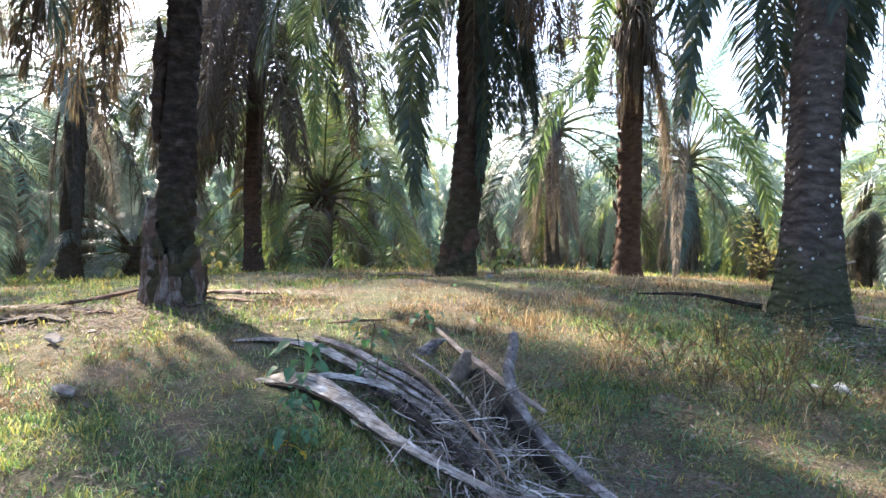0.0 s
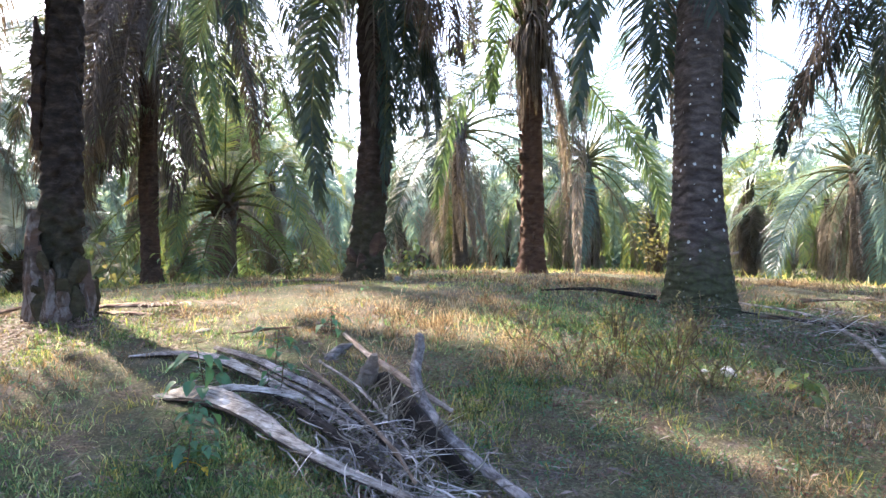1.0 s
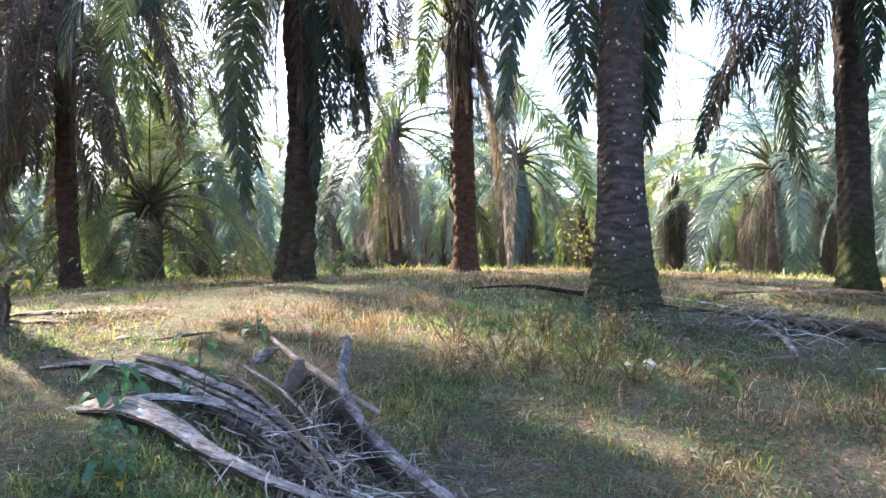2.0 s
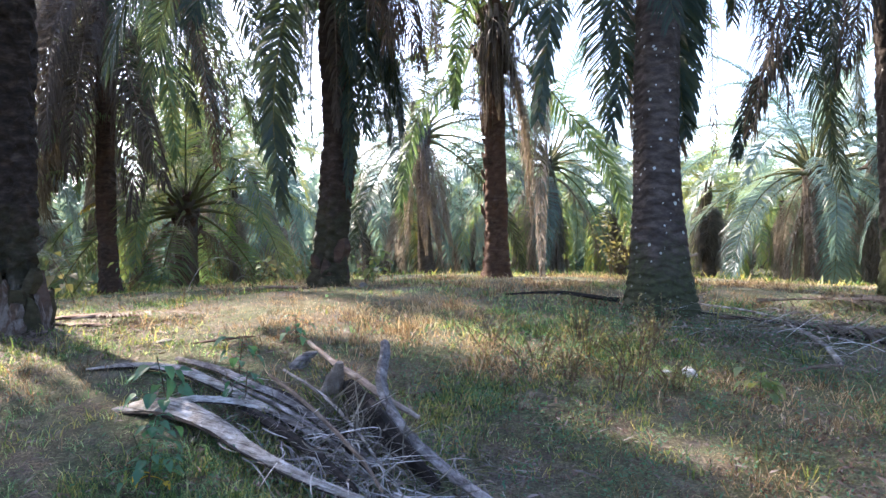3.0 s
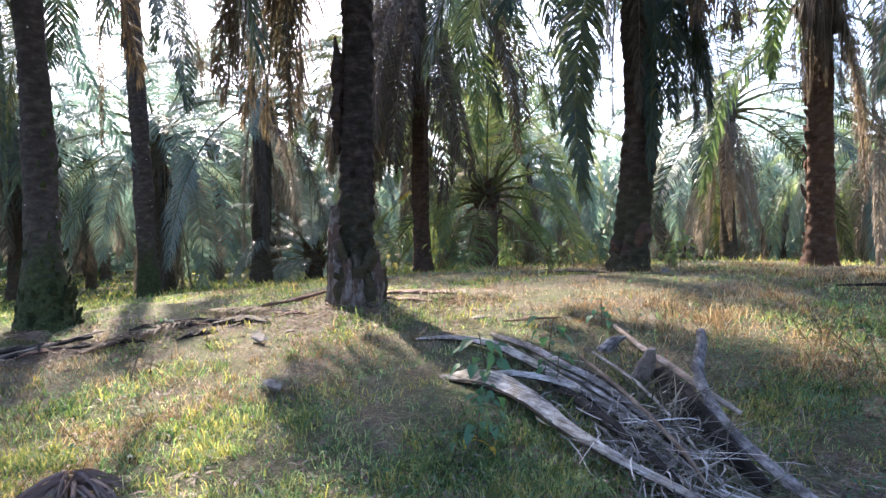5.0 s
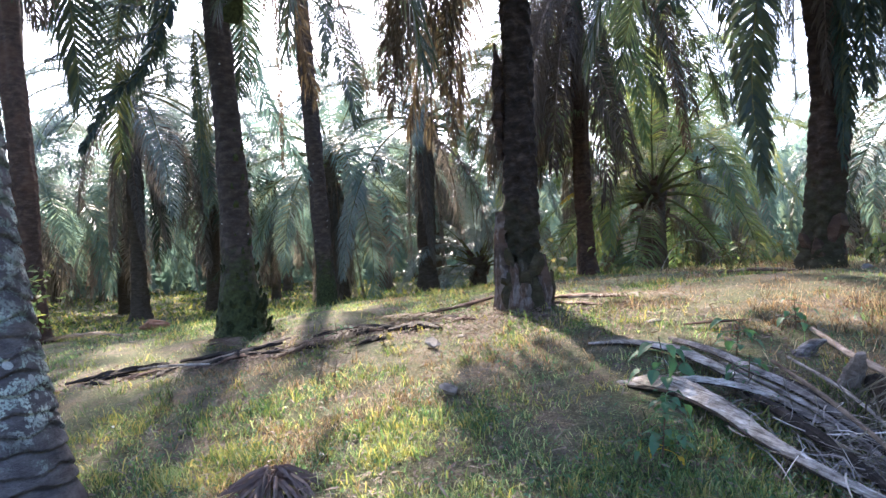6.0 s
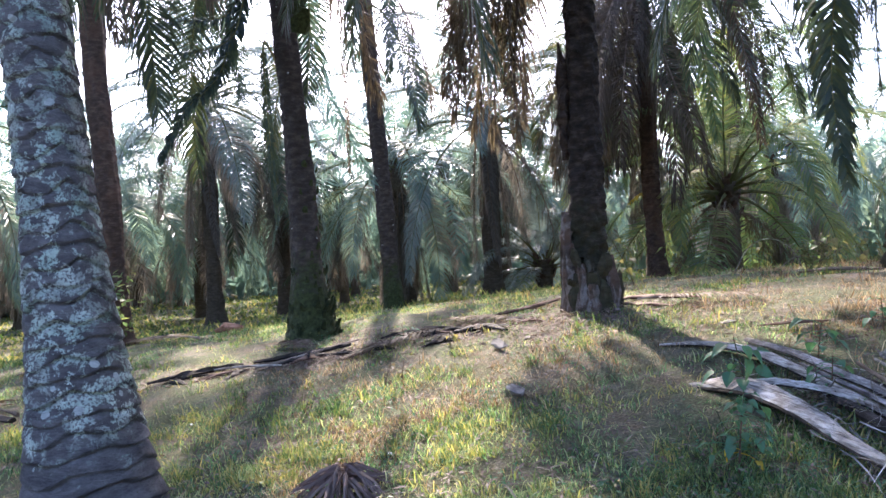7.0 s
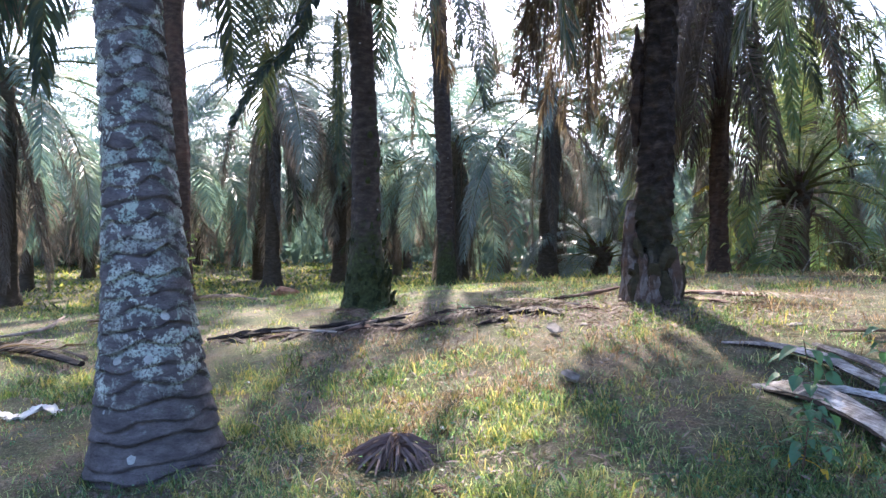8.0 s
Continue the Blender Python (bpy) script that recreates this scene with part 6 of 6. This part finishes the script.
def seedling(x, y, h, leaves, size, label, seed, yellow=0, material=None, category="seedling"):
    r = np.random.default_rng(seed)
    ob = thing("seedling", x, y, gz(x, y) - 0.02, label, category, "seedlings")
    lean = r.normal(0, 0.12, 2) * h
    pts = [(0, 0, 0), (lean[0] * 0.3, lean[1] * 0.3, h * 0.4), (lean[0], lean[1], h)]
    b = Build()
    b.add(*tube(pts, [0.006, 0.005, 0.003], 5, k=3))
    b.make("stem", STEM, ob)
    for i in range(leaves):
        u = 0.3 + 0.7 * (i + r.uniform(0, 0.8)) / leaves
        q = np.array(pts[0]) * (1 - u) ** 2 + 2 * u * (1 - u) * np.array(pts[1]) + u * u * np.array(pts[2])
        s = size * r.uniform(0.65, 1.2)
        lb = Build()
        k = 0.3 * s + r.uniform(0.01, 0.12)
        lb.add(*tube([(0, 0, 0), (k * 0.55, 0, k * 0.25), (k, 0, k * 0.3)], [0.003, 0.002, 0.002], 4, k=2))
        v, f = leaf_blade(s, s * 0.8, r.uniform(0.2, 0.7))
        lb.add(np.array(v) + (k, 0, k * 0.3), f)
        leaf = lb.make("leaf", YELLOW_LEAF if i < yellow else (material or HERB_LEAF), ob, "yellowed leaf" if i < yellow else "")
        leaf.matrix_basis = pose(q[0], q[1], q[2], r.normal(0, 15), r.uniform(-5, 45), i * 137.5 + r.normal(0, 20))
    return ob


seedling(-0.87, 4.45, 0.40, 14, 0.11, "broad-leaved green seedling beside the grey petiole", 101)
seedling(-0.78, 3.50, 0.38, 38, 0.06, "leafy green seedling with a few yellow lower leaves", 102, 3)
seedling(-0.52, 5.05, 0.30, 13, 0.095, "small green seedling among fallen fronds", 103)
seedling(-0.42, 4.45, 0.27, 11, 0.065, "small seedling with a yellow leaf in the heap", 104, 2)
seedling(-0.14, 5.75, 0.26, 10, 0.08, "low green seedling behind the heap", 105)
seedling(2.85, 4.05, 0.2, 18, 0.11, "low green sapling with long drooping leaves", 106, material=LIGHT_LEAF)
seedling(-1.33, 3.24, 0.06, 5, 0.043, "tiny pale green rosette in the turf", 107)
seedling(-3.65, 4.52, 0.23, 8, 0.043, "small withered brown plant in sunlit grass", 108, material=DEAD_LEAF)
seedling(-3.55, 4.62, 0.20, 7, 0.043, "small withered brown plant beside another", 109, material=DEAD_LEAF)
seedling(-3.6, 5.5, 0.23, 7, 0.050, "small yellow-green weed by the debris", 110, material=WEED_LEAF)
seedling(-4.4, 5.9, 0.23, 7, 0.050, "small green weed at the debris line", 111)
for i, (x, y) in enumerate(((-2.6, 13.2), (-1.9, 13.4), (-3.2, 13.0), (-0.6, 11.2), (0.9, 10.0), (-3.0, 9.5), (-0.9, 12.9), (-0.2, 12.6))):
    seedling(x, y, 0.5 + 0.1 * (i % 3), 12, 0.13, "leafy weed on the far side of the crest", 120 + i, material=WEED_LEAF if i % 2 else LIGHT_LEAF)


def shrub(x, y, h, stems, size, label, seed, material, per=16, spread=0.5):
    """A loose shrub: thin stems and many small leaves in one crown."""
    r = np.random.default_rng(seed)
    ob = thing("shrub", x, y, gz(x, y) - 0.02, label, "shrub", "shrubs")
    b, c = Build(), Build()
    for i in range(stems):
        a, o = r.uniform(0, 6.28), r.uniform(0.1, 1) * spread
        hh = h * r.uniform(0.6, 1.1)
        pts = [(0.25 * o * math.cos(a), 0.25 * o * math.sin(a), 0), (0.5 * o * math.cos(a), 0.5 * o * math.sin(a), hh * 0.5), (o * math.cos(a) + r.normal(0, 0.05), o * math.sin(a), hh)]
        b.add(*tube(pts, [0.005, 0.004, 0.002], 4, k=3))
        for j in range(per):
            u = r.uniform(0.25, 1)
            q = np.array(pts[0]) * (1 - u) ** 2 + 2 * u * (1 - u) * np.array(pts[1]) + u * u * np.array(pts[2])
            s = size * r.uniform(0.5, 1.3)
            v = np.array([(0, 0, 0), (0.5 * s, -0.22 * s, 0), (s, 0, -0.1 * s), (0.5 * s, 0.22 * s, 0.05 * s)])
            m = np.array(Euler((r.normal(0, 0.6), r.normal(0.1, 0.6), r.uniform(0, 6.28))).to_matrix())
            c.add(v @ m.T + q, [(0, 1, 2), (0, 2, 3)])
    b.make("stem", STEM, ob)
    c.make("crown", material, ob)
    return ob


for i, (x, y, h) in enumerate(((2.0, 4.35, 0.34), (2.25, 4.6, 0.4), (1.75, 4.55, 0.3), (2.45, 4.95, 0.42), (2.05, 5.0, 0.36), (2.7, 5.2, 0.42), (1.6, 4.9, 0.3), (1.4, 5.4, 0.28), (2.2, 5.5, 0.36), (2.95, 5.55, 0.36), (2.4, 4.3, 0.28))):
    shrub(x, y, h, 9, 0.036, "dry yellow-green weed clump with small leaves", 130 + i, WEED_LEAF, 20, 0.34)
shrub(-12.0, 7.4, 1.5, 12, 0.16, "yellow-green leafy shrub at the foot of a thin palm", 150, LIGHT_LEAF, 16, 0.7)
shrub(5.2, 11.5, 1.1, 12, 0.10, "yellowing shrub on the far edge of the crest", 151, WEED_LEAF, 18, 0.5)
shrub(0.75, 10.1, 0.4, 8, 0.09, "bright low weed behind the crest palm", 152, LIGHT_LEAF, 12, 0.35)
shrub(-0.9, 10.6, 0.45, 10, 0.08, "sunlit low weed behind the crest", 153, WEED_LEAF, 14, 0.45)


def fan_leaf(x, y, size, label, seed, material):
    """A fallen cluster of stiff dry leaflets that spread like a fan from one top."""
    r = np.random.default_rng(seed)
    ob = thing("dry_fan", x, y, gz(x, y), label, "dry leaf")
    for i in range(90):
        b = Build()
        ln = size * r.uniform(0.6, 1.15)
        w = 0.0062 * r.uniform(0.6, 1.4)
        top, sag = r.uniform(0.03, 0.15), r.uniform(0.0, 0.05)
        v = []
        for u in (0, 0.35, 0.7, 1.0):
            z = top * (1 - u) ** 0.9 + 0.012 + sag * math.sin(3.1 * u)
            k = w * (0.35 + 1.1 * math.sin(2.6 * u + 0.2))
            v += [(0.02 + u * ln, -k, z), (0.02 + u * ln, 0, z + 0.012), (0.02 + u * ln, k, z)]
        f = [(3 * j + a, 3 * j + a + 1, 3 * j + a + 4, 3 * j + a + 3) for j in range(3) for a in (0, 1)]
        b.add(v, f)
        o = b.make("leaflet", material, ob)
        o.matrix_basis = pose(0, 0, 0, r.normal(0, 12), 0, i * 137.5 + r.normal(0, 10))
    return ob


fan_leaf(-2.72, 2.85, 0.24, "fallen fan of stiff purple-brown dry leaflets", 160, DRY_FAN)
fallen("bark_piece", [(-2.42, 2.66, 0.19), (-2.28, 2.68, 0.22), (-2.12, 2.64, 0.19)], [0.03, 0.06, 0.03], DEBRIS, "curled brown piece of bark in the turf", 161, 9, 0.4, 0, 0.15, "bark")


def far_woods():
    """Ragged leafage that closes the plantation in the distance."""
    r = np.random.default_rng(91)
    n = 30000
    a, d = r.uniform(0, 6.28, n), r.uniform(43, 62, n)
    top = 5.5 + 1.6 * np.sin(a * 9) + 1.2 * np.sin(a * 23 + 1) + 0.8 * np.sin(a * 57)
    z = r.uniform(0, 1, n) ** 0.8 * top
    c = np.stack([d * np.sin(a), d * np.cos(a), z - 0.3], -1)
    u = r.normal(size=(n, 3)) * 0.7
    w = r.normal(size=(n, 3)) * 0.28
    v = np.stack([c - u, c - w, c + u - [0, 0, 0.3], c + w], 1).reshape(-1, 3)
    loops = ((np.arange(n) * 4)[:, None] + np.array([0, 1, 2, 3])).ravel()
    tagged(fast_mesh("far_woods", v, np.full(n, 4), loops, HAZE_LEAF), "distant dense plantation foliage", "woods", kind="stuff")


far_woods()
